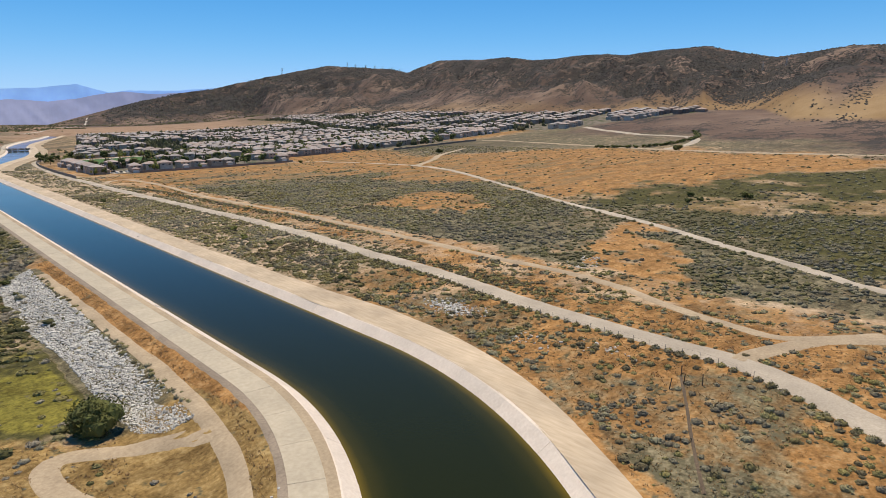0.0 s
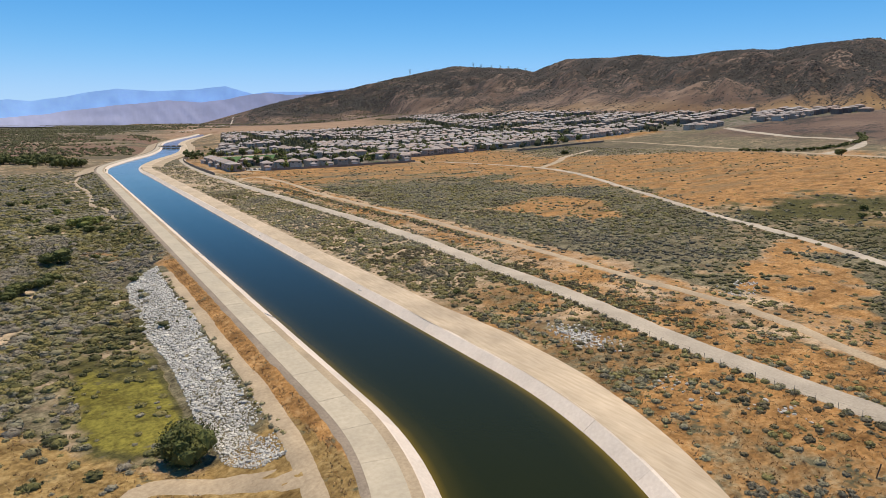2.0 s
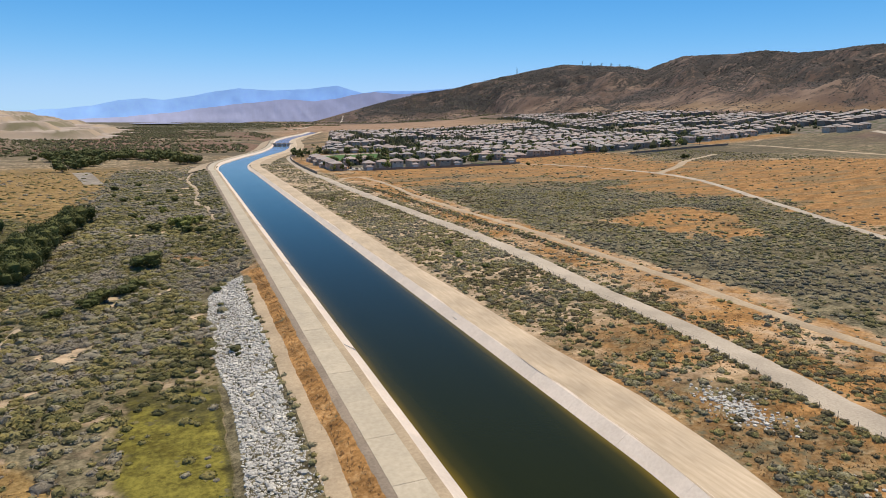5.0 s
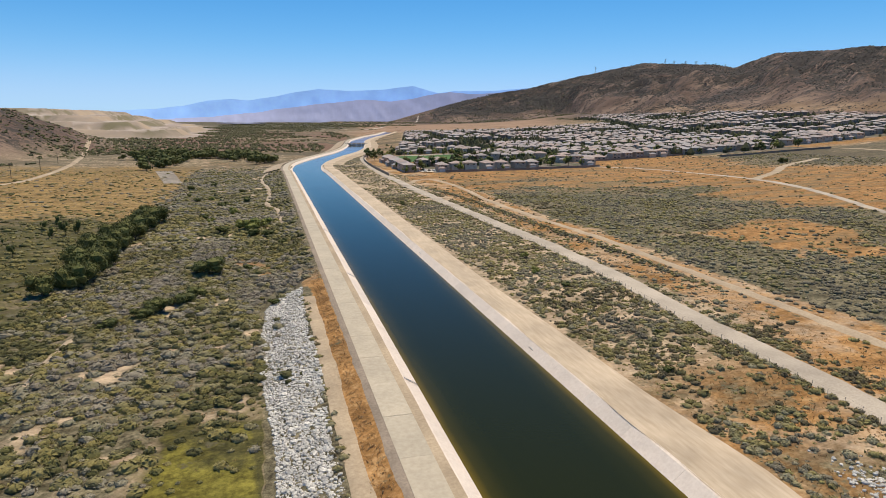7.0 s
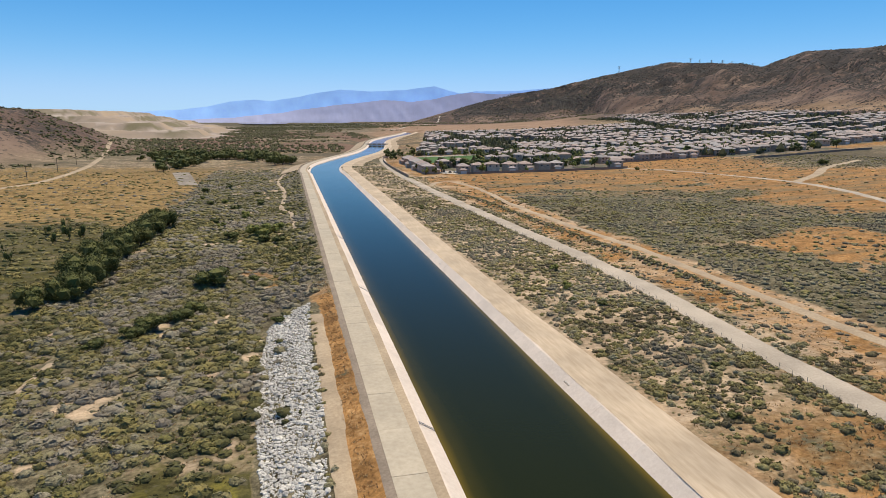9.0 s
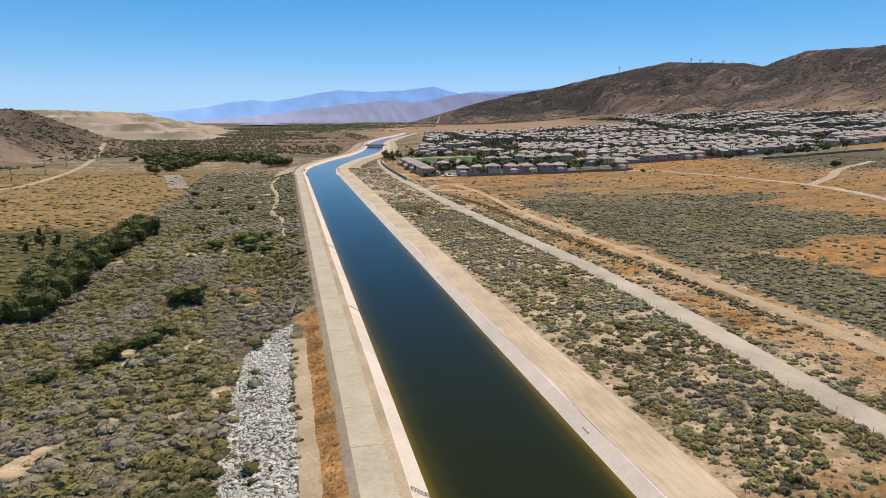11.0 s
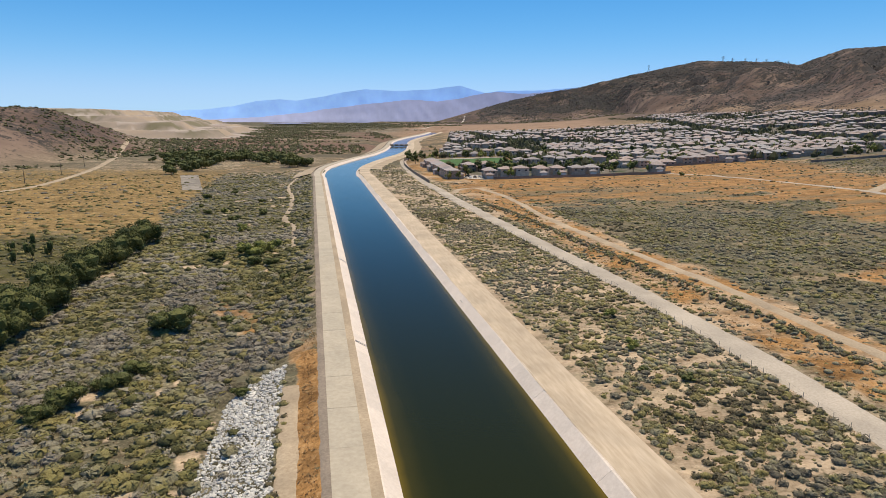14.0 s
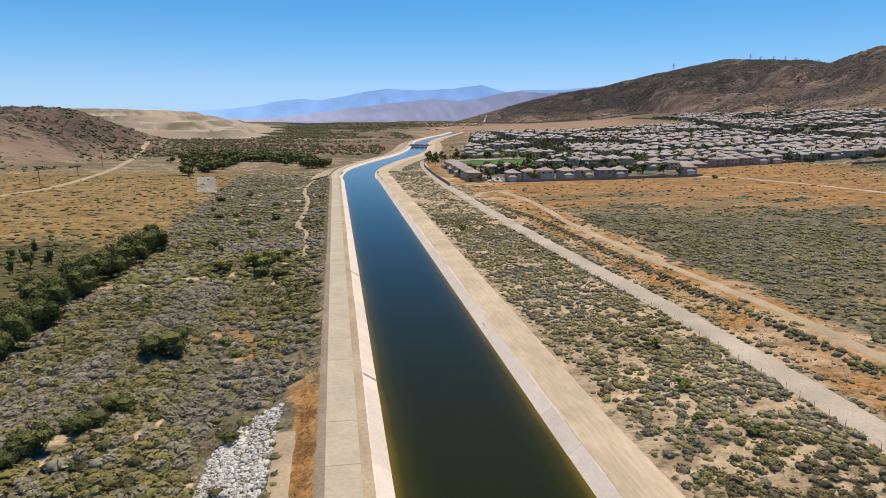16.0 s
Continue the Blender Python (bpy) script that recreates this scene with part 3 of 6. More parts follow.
    bare = ramp(nt, noise_fac(nt, 70, 5), [(0.36, (0.27, 0.21, 0.165)), (0.46, (0.345, 0.28, 0.23)), (0.6, (0.43, 0.36, 0.30))])
    bare = mix(nt, share("tier"), bare, ramp(nt, noise_fac(nt, 160, 4), [(0.40, (0.19, 0.165, 0.10)), (0.5, (0.31, 0.25, 0.195)), (0.6, (0.39, 0.30, 0.21))]))
    yard = ramp(nt, noise_fac(nt, 9, 3), [(0.35, (0.06, 0.075, 0.03)), (0.5, (0.15, 0.125, 0.095)), (0.7, (0.24, 0.20, 0.16))])
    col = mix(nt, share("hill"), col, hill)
    col = mix(nt, share("bare"), col, bare)
    col = mix(nt, share("estate"), col, yard)
    nt.links.new(col, b.inputs["Base Color"])
    relief(nt, b, calc(nt, "ADD", grain, calc(nt, "MULTIPLY", tuft, 2.0)), 0.12, 0.7)
    return m


SAND = ((0.330, 0.240, 0.150), (0.520, 0.400, 0.275))
ORANGE = ((0.145, 0.078, 0.028), (0.315, 0.165, 0.058), (0.430, 0.260, 0.115))
SAGE_AND_SHADE = ((0.051, 0.042, 0.025), (0.133, 0.114, 0.068), (0.253, 0.212, 0.133))
GREEN = ((0.030, 0.030, 0.010), (0.108, 0.095, 0.031))
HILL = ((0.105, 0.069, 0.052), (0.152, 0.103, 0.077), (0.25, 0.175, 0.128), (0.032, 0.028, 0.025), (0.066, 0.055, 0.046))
MAT_GROUND = ground_material()
MAT_DIRT = plain("packed_dirt", (0.340, 0.253, 0.161), (0.478, 0.373, 0.248), 0.5, 0.95, 0.02, broad=9)
MAT_DIRT_ROAD = plain("graded_dirt", (0.450, 0.345, 0.230), (0.590, 0.470, 0.335), 0.6, 0.95, 0.02, broad=12, stretch=(1.0, 0.12, 1.0))
MAT_GRAVEL = plain("gravel_road", (0.377, 0.313, 0.239), (0.497, 0.423, 0.331), 0.35, 0.95, 0.02, broad=10)
MAT_PAD = plain("worn_gravel", (0.20, 0.165, 0.12), (0.36, 0.31, 0.25), 2.2, 0.95, 0.03, broad=16, amount=0.4)
MAT_SHOULDER = plain("oiled_gravel", (0.221, 0.170, 0.124), (0.331, 0.262, 0.193), 0.4, 0.95, 0.02, broad=7)
MAT_TRODDEN = plain("trodden_earth", (0.092, 0.064, 0.041), (0.156, 0.110, 0.069), 0.4, 0.95, 0.02, broad=4)
MAT_SLAB = plain("concrete_slab", (0.405, 0.340, 0.248), (0.488, 0.423, 0.317), 0.8, 0.85, 0.004, vary="object", broad=5, amount=0.12, spread=0.05)
MAT_LINING = plain("concrete_lining", (0.640, 0.535, 0.440), (0.735, 0.635, 0.535), 0.5, 0.85, 0.004, vary="object", broad=5, amount=0.10, spread=0.06)
MAT_STONE = plain("pale_stone", (0.396, 0.373, 0.327), (0.699, 0.667, 0.603), 0.3, 0.9, 0.02, vary="object", broad=4)
MAT_STONES = plain("pale_stones", (0.396, 0.373, 0.327), (0.699, 0.667, 0.603), 0.3, 0.9, 0.02, vary="island", broad=4)
MAT_SAGE = palette("sagebrush", [(0.240, 0.202, 0.145), (0.320, 0.275, 0.190), (0.255, 0.225, 0.140), (0.235, 0.202, 0.092), (0.222, 0.188, 0.062), (0.262, 0.210, 0.066), (0.160, 0.145, 0.042), (0.095, 0.088, 0.026)], 0.22, 0.95, "plant", 0.12, 0.5)
MAT_DARK_SAGE = palette("dark_sagebrush", [(0.175, 0.148, 0.096), (0.235, 0.204, 0.128), (0.310, 0.275, 0.160), (0.260, 0.225, 0.095), (0.295, 0.248, 0.082), (0.220, 0.182, 0.064), (0.140, 0.112, 0.056)], 0.22, 0.95, "plant", 0.12, 0.55)
MAT_FIELD_SAGE = palette("field_sagebrush", [(0.125, 0.108, 0.072), (0.175, 0.155, 0.100), (0.225, 0.200, 0.120), (0.150, 0.136, 0.056), (0.190, 0.165, 0.058), (0.120, 0.104, 0.040)], 0.22, 0.95, "plant", 0.12, 0.5)
MAT_CHAPARRAL = palette("chaparral", [(0.052, 0.046, 0.043), (0.072, 0.062, 0.054), (0.042, 0.039, 0.037), (0.088, 0.074, 0.060), (0.060, 0.055, 0.044)], 3.0, 0.95, "plant", 0, 0.3)
MAT_LEAF = palette("green_leaf", [(0.070, 0.083, 0.014), (0.108, 0.118, 0.022), (0.052, 0.063, 0.011), (0.125, 0.125, 0.024)], 0.35, 0.85, "island", 0, 0.4)
MAT_LEAF_LIGHT = palette("yellow_green_leaf", [(0.221, 0.230, 0.041), (0.276, 0.267, 0.060), (0.175, 0.184, 0.037)], 0.35, 0.85, "island", 0, 0.4)
MAT_FAR_LEAF = palette("far_leaf", [(0.078, 0.078, 0.026), (0.110, 0.106, 0.041), (0.055, 0.055, 0.023), (0.138, 0.124, 0.055), (0.092, 0.092, 0.028)], 0.8, 0.9, "plant", 0, 0.3)
MAT_GRASS = palette("dry_grass", [(0.497, 0.304, 0.129), (0.570, 0.396, 0.202), (0.442, 0.258, 0.101), (0.534, 0.350, 0.156)], 0.3, 0.95, "island", 0.03)
MAT_BARK = plain("bark", (0.055, 0.041, 0.028), (0.120, 0.092, 0.064), 0.15, 0.95, 0.02)
MAT_WALL = palette("stucco", [(0.50, 0.39, 0.29), (0.58, 0.48, 0.37), (0.42, 0.32, 0.24), (0.63, 0.54, 0.43), (0.37, 0.29, 0.22), (0.52, 0.41, 0.31)], 1.5, 0.9)
MAT_ROOF = palette("roof_tile", [(0.33, 0.285, 0.26), (0.41, 0.345, 0.315), (0.25, 0.225, 0.215), (0.45, 0.365, 0.325), (0.37, 0.345, 0.33), (0.29, 0.25, 0.225), (0.40, 0.305, 0.26)], 0.8, 0.9, bump=0.05)
# stucco of the far walls, darkened: their shade is put into the colour
MAT_WALL_FAR_SHADED = palette("stucco_far_shaded", [(0.30, 0.23, 0.17), (0.37, 0.30, 0.23), (0.25, 0.19, 0.14), (0.42, 0.35, 0.28), (0.22, 0.17, 0.135)], 1.5, 0.9, "island")
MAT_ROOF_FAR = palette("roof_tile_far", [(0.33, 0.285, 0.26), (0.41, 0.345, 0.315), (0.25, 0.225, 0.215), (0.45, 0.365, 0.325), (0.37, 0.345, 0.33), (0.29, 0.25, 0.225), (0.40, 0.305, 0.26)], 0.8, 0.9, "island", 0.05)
MAT_TRIM = plain("white_trim", (0.607, 0.589, 0.552), (0.718, 0.699, 0.662), 0.6, 0.6, 0.0)
MAT_BLOCKWALL = plain("block_wall", (0.221, 0.175, 0.138), (0.313, 0.248, 0.193), 0.6, 0.9, 0.01)
MAT_ASPHALT = plain("asphalt", (0.092, 0.087, 0.083), (0.156, 0.147, 0.138), 0.6, 0.9, 0.01)
MAT_PALE = plain("pale_pavement", (0.460, 0.405, 0.331), (0.552, 0.488, 0.405), 1.2, 0.9, 0.005)
MAT_LAWN = plain("lawn", (0.041, 0.101, 0.011), (0.074, 0.147, 0.023), 1.5, 0.95, 0.03)
MAT_METAL = plain("galvanised_steel", (0.258, 0.258, 0.258), (0.414, 0.414, 0.405), 0.4, 0.5, 0.0, metal=0.8)
MAT_WOOD = plain("weathered_wood", (0.083, 0.060, 0.041), (0.166, 0.129, 0.092), 0.2, 0.9, 0.01)


def glass_material():
    m, nt, b = nodes_of("window_glass")
    b.inputs["Base Color"].default_value = (0.03, 0.035, 0.04, 1)
    b.inputs["Roughness"].default_value = 0.08
    return m


def water_material():
    m, nt, b = nodes_of("canal_water")
    a = nt.nodes.new("ShaderNodeAttribute")
    a.attribute_name = "depth"
    murk = noise_fac(nt, 14, 4)
    edge = calc(nt, "ADD", a.outputs["Fac"], calc(nt, "MULTIPLY", calc(nt, "SUBTRACT", murk, 0.5), 0.25))
    col = ramp(nt, edge, [(0.0, (0.11, 0.078, 0.010)), (0.22, (0.038, 0.034, 0.006)), (0.6, (0.019, 0.021, 0.004)), (1.0, (0.015, 0.018, 0.004))])
    nt.links.new(col, b.inputs["Base Color"])
    b.inputs["IOR"].default_value = 1.33
    b.inputs["Specular IOR Level"].default_value = 0.16
    rough = ramp(nt, noise_fac(nt, 45, 4), [(0.4, (0.04,) * 3), (0.65, (0.10,) * 3)])
    nt.links.new(rough, b.inputs["Roughness"])
    waves = calc(nt, "ADD", noise_fac(nt, 0.55, 3, 0.6), calc(nt, "MULTIPLY", noise_fac(nt, 2.2, 3, 0.5), 1.5))
    relief(nt, b, waves, 0.035, 0.28)
    return m


MAT_GLASS = glass_material()
MAT_WATER = water_material()

# ---- ground: one sheet to the horizon, finer where the camera passes ----
def build_ground():
    radii = np.concatenate([[2.0, 20.0], np.arange(40, 460, 2.1), 460 * 1.0088 ** np.arange(0, 270)])
    angles = np.radians(np.concatenate([np.arange(-180, -32, 6.0), np.arange(-32, 82, 0.21), np.arange(82, 180.1, 6.0)]))
    r, a = np.meshgrid(radii, angles, indexing="ij")
    x, y = -75 + r * np.sin(a), -75 + r * np.cos(a)
    z = terrain(x.ravel(), y.ravel())
    s, o, g, h = cover(x.ravel(), y.ravel())
    faces = grid_faces(len(radii), len(angles))
    me = mesh_of("ground", np.stack([x.ravel(), y.ravel(), z], 1), faces[:, ::-1], MAT_GROUND, True)
    xf, yf = x.ravel(), y.ravel()
    _, bank, level = terraces(xf, yf)
    bare = step(0.02, 0.2, level) * (xf < -150) * (1 - step(2500, 3000, yf))
    tier = bank * 1.0
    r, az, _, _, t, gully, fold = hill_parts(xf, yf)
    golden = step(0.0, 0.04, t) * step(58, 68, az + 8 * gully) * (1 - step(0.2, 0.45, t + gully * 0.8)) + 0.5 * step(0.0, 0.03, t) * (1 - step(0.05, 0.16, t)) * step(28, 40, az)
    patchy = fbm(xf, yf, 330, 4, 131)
    # darker in the folds and higher up, paler along the spurs
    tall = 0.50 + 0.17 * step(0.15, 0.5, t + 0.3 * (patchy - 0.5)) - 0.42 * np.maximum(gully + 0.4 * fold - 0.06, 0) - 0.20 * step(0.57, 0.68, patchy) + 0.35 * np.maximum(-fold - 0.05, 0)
    tall = tall - 0.30 * golden - 0.10 * step(0.0, 0.02, t) * (1 - step(0.03, 0.12, t))
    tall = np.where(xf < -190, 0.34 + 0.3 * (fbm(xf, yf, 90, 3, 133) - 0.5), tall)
    fallow = step(6, 9, az + 6 * (patchy - 0.5)) * (1 - step(24, 28, az)) * step(1480, 1560, r) * (1 - step(2900, 3300, r + 500 * (patchy - 0.5))) * ~settled(xf, yf)
    russet = 0.9 * step(0.46, 0.56, fbm(xf, yf + 0.4 * xf, 150, 4, 135)) * (xf < 140) * (xf > -330) * step(860, 1000, yf) * (1 - step(2300, 2900, yf))
    h = h * (1 - fallow)
    speck = np.clip(s * 1.1 + 0.15 * o, 0, 1) * np.where((xf > -270) & (xf < 430) & (yf < 560), 0.3 + 0.4 * step(150, 320, np.hypot(xf + 30, yf - 30)), 1.3) * (1 - h)
    flat = np.maximum(0.85 * step(560, 800, yf), 0.8 * step(0, 60, xf - np.interp(yf, [250, 330, 400], [420, 410, 310])) * (1 - step(500, 560, yf))) * (1 - h) * ~settled(xf, yf)
    field = step(78, 95, xf) * (1 - step(470, 500, yf)) * (1 - step(300, 420, xf)) * step(120, 220, yf)
    plot = (xf > -270) & (xf < 430) & (yf > -25) & (yf < 640)
    s = s * np.where(plot, np.where(xf > 82, 1.0, np.where(xf > 12, 0.5, 0.75)), 1.0)
    rocks = (xf < -27.2) & (xf > -37.5) & (yf > 46) & (yf < 182)
    # dark sage tone under the stones: shade of their gaps painted on the bed
    s = np.where(rocks, 1.0, s)
    o, g = np.where(rocks, 0, o), np.where(rocks, 0, g)
    west = xf < np.interp(yf, [0, 60, 548, 900, 2200], [-20, -24, -25, 60, 420])
    fine = fbm(xf, yf, 9, 3, 13) - 0.5
    gold = west * np.maximum(0.9 * (1 - step(58, 69, yf - 1.37 * np.clip(-xf - 44, 0, 24) + fine * 12)), 0.85 * step(84, 98, -xf + fine * 24) * step(325, 385, yf + fine * 90) * (1 - step(620, 760, yf + fine * 60)))
    lush = west * step(-57, -48, xf + fine * 12) * (1 - step(-40, -37, xf)) * step(66, 74, yf - 0.9 * np.clip(-xf - 44, 0, 20) + fine * 10) * (1 - step(98, 126, yf + fine * 40))
    o = o * (1 - gold)
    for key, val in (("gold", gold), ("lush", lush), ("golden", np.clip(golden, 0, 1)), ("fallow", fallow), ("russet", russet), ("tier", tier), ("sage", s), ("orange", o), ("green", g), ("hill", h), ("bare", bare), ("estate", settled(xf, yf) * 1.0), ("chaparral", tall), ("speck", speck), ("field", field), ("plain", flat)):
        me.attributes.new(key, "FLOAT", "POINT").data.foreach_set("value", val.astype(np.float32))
    return tagged(new("ground", me), "dry valley floor with scrub and orange grass", "ground", kind="structure")


build_ground()

# ---- canal: water, lining, service roads ----
W = 12.0


def build_water():
    path = CANAL
    offs = [-13.5, -W, -10.8, -9.2, -6, 0, 6, 9.2, 10.8, W, 13.5]
    dep = [0.0, 0.0, 0.22, 0.5, 1, 1, 1, 0.5, 0.22, 0.0, 0.0]
    me = ribbon("water", path, offs, [0.0] * len(offs), MAT_WATER)
    me.attributes.new("depth", "FLOAT", "POINT").data.foreach_set("value", np.tile(np.array(dep, np.float32), len(path)))
    tagged(new("water", me), "dark green canal water reflecting blue sky", "water", kind="structure")


def strips(name, offs, heights, label, material, panel=None, gap=0.05, ragged=0.0, category="pavement"):
    """A strip along the canal; with panel, the nearer length is cut into pieces that long."""
    holder = tagged(new(name, ribbon(name, CANAL[len(CANAL_NEAR) - 2:] if panel else CANAL, offs, heights, material, ragged=ragged)), label, category, kind="structure")
    if not panel:
        return holder
    s = np.concatenate([[0], np.cumsum(np.hypot(*np.diff(CANAL_NEAR, axis=0).T))])
    start = 110.0
    n = int((s[-1] - start) / panel)
    for i in range(n):
        q = np.linspace(start + i * panel + gap / 2, start + (i + 1) * panel - gap / 2, 6)
        seg = np.stack([np.interp(q, s, CANAL_NEAR[:, 0]), np.interp(q, s, CANAL_NEAR[:, 1])], 1)
        k = len(offs)
        fwd = np.stack([np.interp(q + 1.7, s, CANAL_NEAR[:, c]) - np.interp(q - 1.7, s, CANAL_NEAR[:, c]) for c in (0, 1)], 1)
        fwd /= np.linalg.norm(fwd, axis=1)[:, None]
        r = np.stack([fwd[:, 1], -fwd[:, 0]], 1)
        xy = seg[:, None, :] + np.array(offs)[None, :, None] * r[:, None, :]
        jit = rng.uniform(-0.012, 0.012)
        topv = np.concatenate([xy, np.repeat((np.array(heights) + jit)[None, :, None], 6, 0)], 2).reshape(-1, 3)
        low = topv - [0, 0, 0.25]
        f = grid_faces(6, k)[:, ::-1]
        rim = list(range(k)) + [a * k + k - 1 for a in range(1, 6)] + [5 * k + c for c in range(k - 2, -1, -1)] + [a * k for a in range(4, 0, -1)]
        side = np.array([[rim[a], rim[(a + 1) % len(rim)], rim[(a + 1) % len(rim)] + 6 * k, rim[a] + 6 * k] for a in range(len(rim))])
        me = mesh_of("slab", np.vstack([topv, low]), np.vstack([f, side]), material)
        attach(new("slab", me), holder)
    bed = ribbon("joint_bed", CANAL_NEAR, offs, [h - 0.03 for h in heights], MAT_DIRT)
    attach(new("joint_bed", bed), holder, "sandy joint filler under the slabs")
    return holder


build_water()
strips("lining_left", [-14.6, -14.2, -12.0, -9.0], [1.5, 1.42, 0.0, -2.0], "pale concrete canal lining, stained at the waterline", MAT_LINING, 12.0, 0.02, category="lining")
strips("lining_right", [9.0, 12.1, 14.0, 14.4], [-2.0, 0.0, 1.50, 1.6], "pale concrete canal lining, stained at the waterline", MAT_LINING, 12.0, 0.02, category="lining")
strips("verge_left", [-16.0, -15.2, -14.45], [1.47, 1.53, 1.515], "sandy verge between lining and service road", MAT_DIRT, ragged=0.14, category="verge")
strips("road_left", [-20.4, -15.9], [1.52, 1.52], "cream concrete service road in jointed slabs", MAT_SLAB, 12.0, 0.06, category="road")
strips("shoulder_left", [-22.0, -21.4, -20.3], [1.1, 1.44, 1.49], "dark oiled gravel shoulder of the service road", MAT_SHOULDER, ragged=0.35, category="shoulder")
OUTER = road_edge(CANAL[:, 1])
strips("road_right", np.stack([OUTER * 0 + 14.2, OUTER * 0 + 16.0, OUTER - 3.6, OUTER - 0.8, OUTER], 1), [1.58, 1.72, 1.74, 1.70, 1.45], "graded pale dirt service road with wheel marks", MAT_DIRT_ROAD, ragged=0.5, category="road")


def far_skirts():
    far = CANAL[CANAL[:, 1] > 560]
    tagged(new("bank_left", ribbon("bank_left", far, [-40, -30, -22.5], [-3.2, -0.4, 1.42], MAT_DIRT, ragged=0.5)), "sloping earth bank of the canal", "bank", kind="structure")
    tagged(new("bank_right", ribbon("bank_right", far, [23.5, 30, 42], [1.6, 1.3, -0.4], MAT_DIRT, ragged=0.5)), "earth bank of the canal beside the estate", "bank", kind="structure")


far_skirts()
for nm, path, w, mt, lab in (
        ("gravel_road", GRAVEL, 2.75, MAT_GRAVEL, "straight pale gravel road beside the canal reserve"),
        ("track_bank", TRAIL_BANK, 1.35, MAT_DIRT, "rutted dirt track through the scrub"),
        ("track_fork", TRAIL_FORK, 1.7, MAT_DIRT, "dirt track joining the gravel road"),
        ("track_field", TRAIL_FIELD, 1.7, MAT_GRAVEL, "pale dirt track across the open field"),
        ("track_cross", TRAIL_CROSS, 2.6, MAT_DIRT, "worn bare dirt track in the field"),
        ("road_far", ROAD_FAR, 3.6, MAT_GRAVEL, "dirt road curving towards the hills"),
        ("road_far_west", ROAD_FAR_W, 2.6, MAT_DIRT, "dirt road along the edge of the estate"),
        ("track_left", TRAIL_LEFT, 1.1, MAT_DIRT, "dirt track along the foot of the canal bank"),
        ("track_loop", TRAIL_LOOP, 1.5, MAT_DIRT, "worn dirt turning loop beside the bank"),
        ("path_foot", TRAIL_FOOT, 0.14, MAT_TRODDEN, "narrow dark worn footpath through the grass"),
        ("path_short", TRAIL_SHORT, 0.6, MAT_DIRT, "short pale footpath in the sage"),
        ("path_slope", TRAIL_SLOPE, 1.0, MAT_DIRT, "narrow winding footpath of bare earth"),
        ("road_valley", TRAIL_VALLEY, 2.4, MAT_DIRT, "pale dirt road through the dry valley"),
        ("road_plain", ROAD_PLAIN, 5.0, MAT_PALE, "pale road far out on the plain"),
        ("road_canal_end", ROAD_END, 4.5, MAT_GRAVEL, "pale road leaving the far end of the canal")):
    me = ribbon(nm, path, [-w - min(0.5, w), -w, -w * 0.4, 0, w * 0.4, w, w + min(0.5, w)], [-0.16, 0, 0.0, 0.06, 0.0, 0, -0.16], mt, True, min(0.5, w), 0.09)
    tagged(new(nm, me), lab, "track", kind="structure")

# ---- distance: blue ranges on the horizon, haze painted into their colour ----
def backdrop(name, az, el, radius, low, colour, glow, seed, label, relief_depth=4.0):
    a = np.arange(az[0], az[-1], 0.05)
    e = np.interp(a, az, el) + (fbm(a, a * 0, 1.6, 4, seed) - 0.5) * 0.16
    x, y = -45 + radius * np.sin(np.radians(a)), 20 + radius * np.cos(np.radians(a))
    top = 44 + radius * np.tan(np.radians(e))
    k = 12
    rows = []
    for i in range(k):
        f = i / (k - 1)
        fold = ridged(a * 80 + 150 * f, a * 0 + 210 * f, 170, 5, seed + 5) - 0.6
        back = 1 + 0.02 * f - relief_depth * fold * 4 * f * (1 - f) / radius
        rows.append(np.stack([-45 + (x + 45) * back, 20 + (y - 20) * back, low + (top - low) * f], 1))
    v = np.stack(rows, 0).reshape(-1, 3)
    m, nt, b = nodes_of(name)
    b.inputs["Roughness"].default_value = 1.0
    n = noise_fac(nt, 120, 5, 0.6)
    # distance haze is put into the base colour, which also glows
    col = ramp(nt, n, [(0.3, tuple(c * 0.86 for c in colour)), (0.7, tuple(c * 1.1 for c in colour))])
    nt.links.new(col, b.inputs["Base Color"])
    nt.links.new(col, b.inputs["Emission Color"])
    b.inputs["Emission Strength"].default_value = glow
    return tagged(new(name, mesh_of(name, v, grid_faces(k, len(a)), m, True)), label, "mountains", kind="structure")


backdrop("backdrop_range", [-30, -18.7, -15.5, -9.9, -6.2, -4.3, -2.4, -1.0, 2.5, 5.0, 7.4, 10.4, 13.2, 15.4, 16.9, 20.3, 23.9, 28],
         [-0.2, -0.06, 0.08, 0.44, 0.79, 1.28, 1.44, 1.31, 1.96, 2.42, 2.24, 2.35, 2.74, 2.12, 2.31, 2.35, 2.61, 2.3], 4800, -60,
         (0.22, 0.36, 0.60), 0.95, 3, "blue mountain range on the horizon, haze painted into its glowing colour")
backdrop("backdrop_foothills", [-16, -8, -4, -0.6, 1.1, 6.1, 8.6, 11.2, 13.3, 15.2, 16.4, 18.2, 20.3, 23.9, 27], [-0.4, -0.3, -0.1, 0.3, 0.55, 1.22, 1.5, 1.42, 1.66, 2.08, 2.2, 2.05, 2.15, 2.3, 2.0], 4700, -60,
         (0.33, 0.335, 0.45), 0.62, 8, "mauve foothills below the blue range, haze painted into their glowing colour", 16.0)


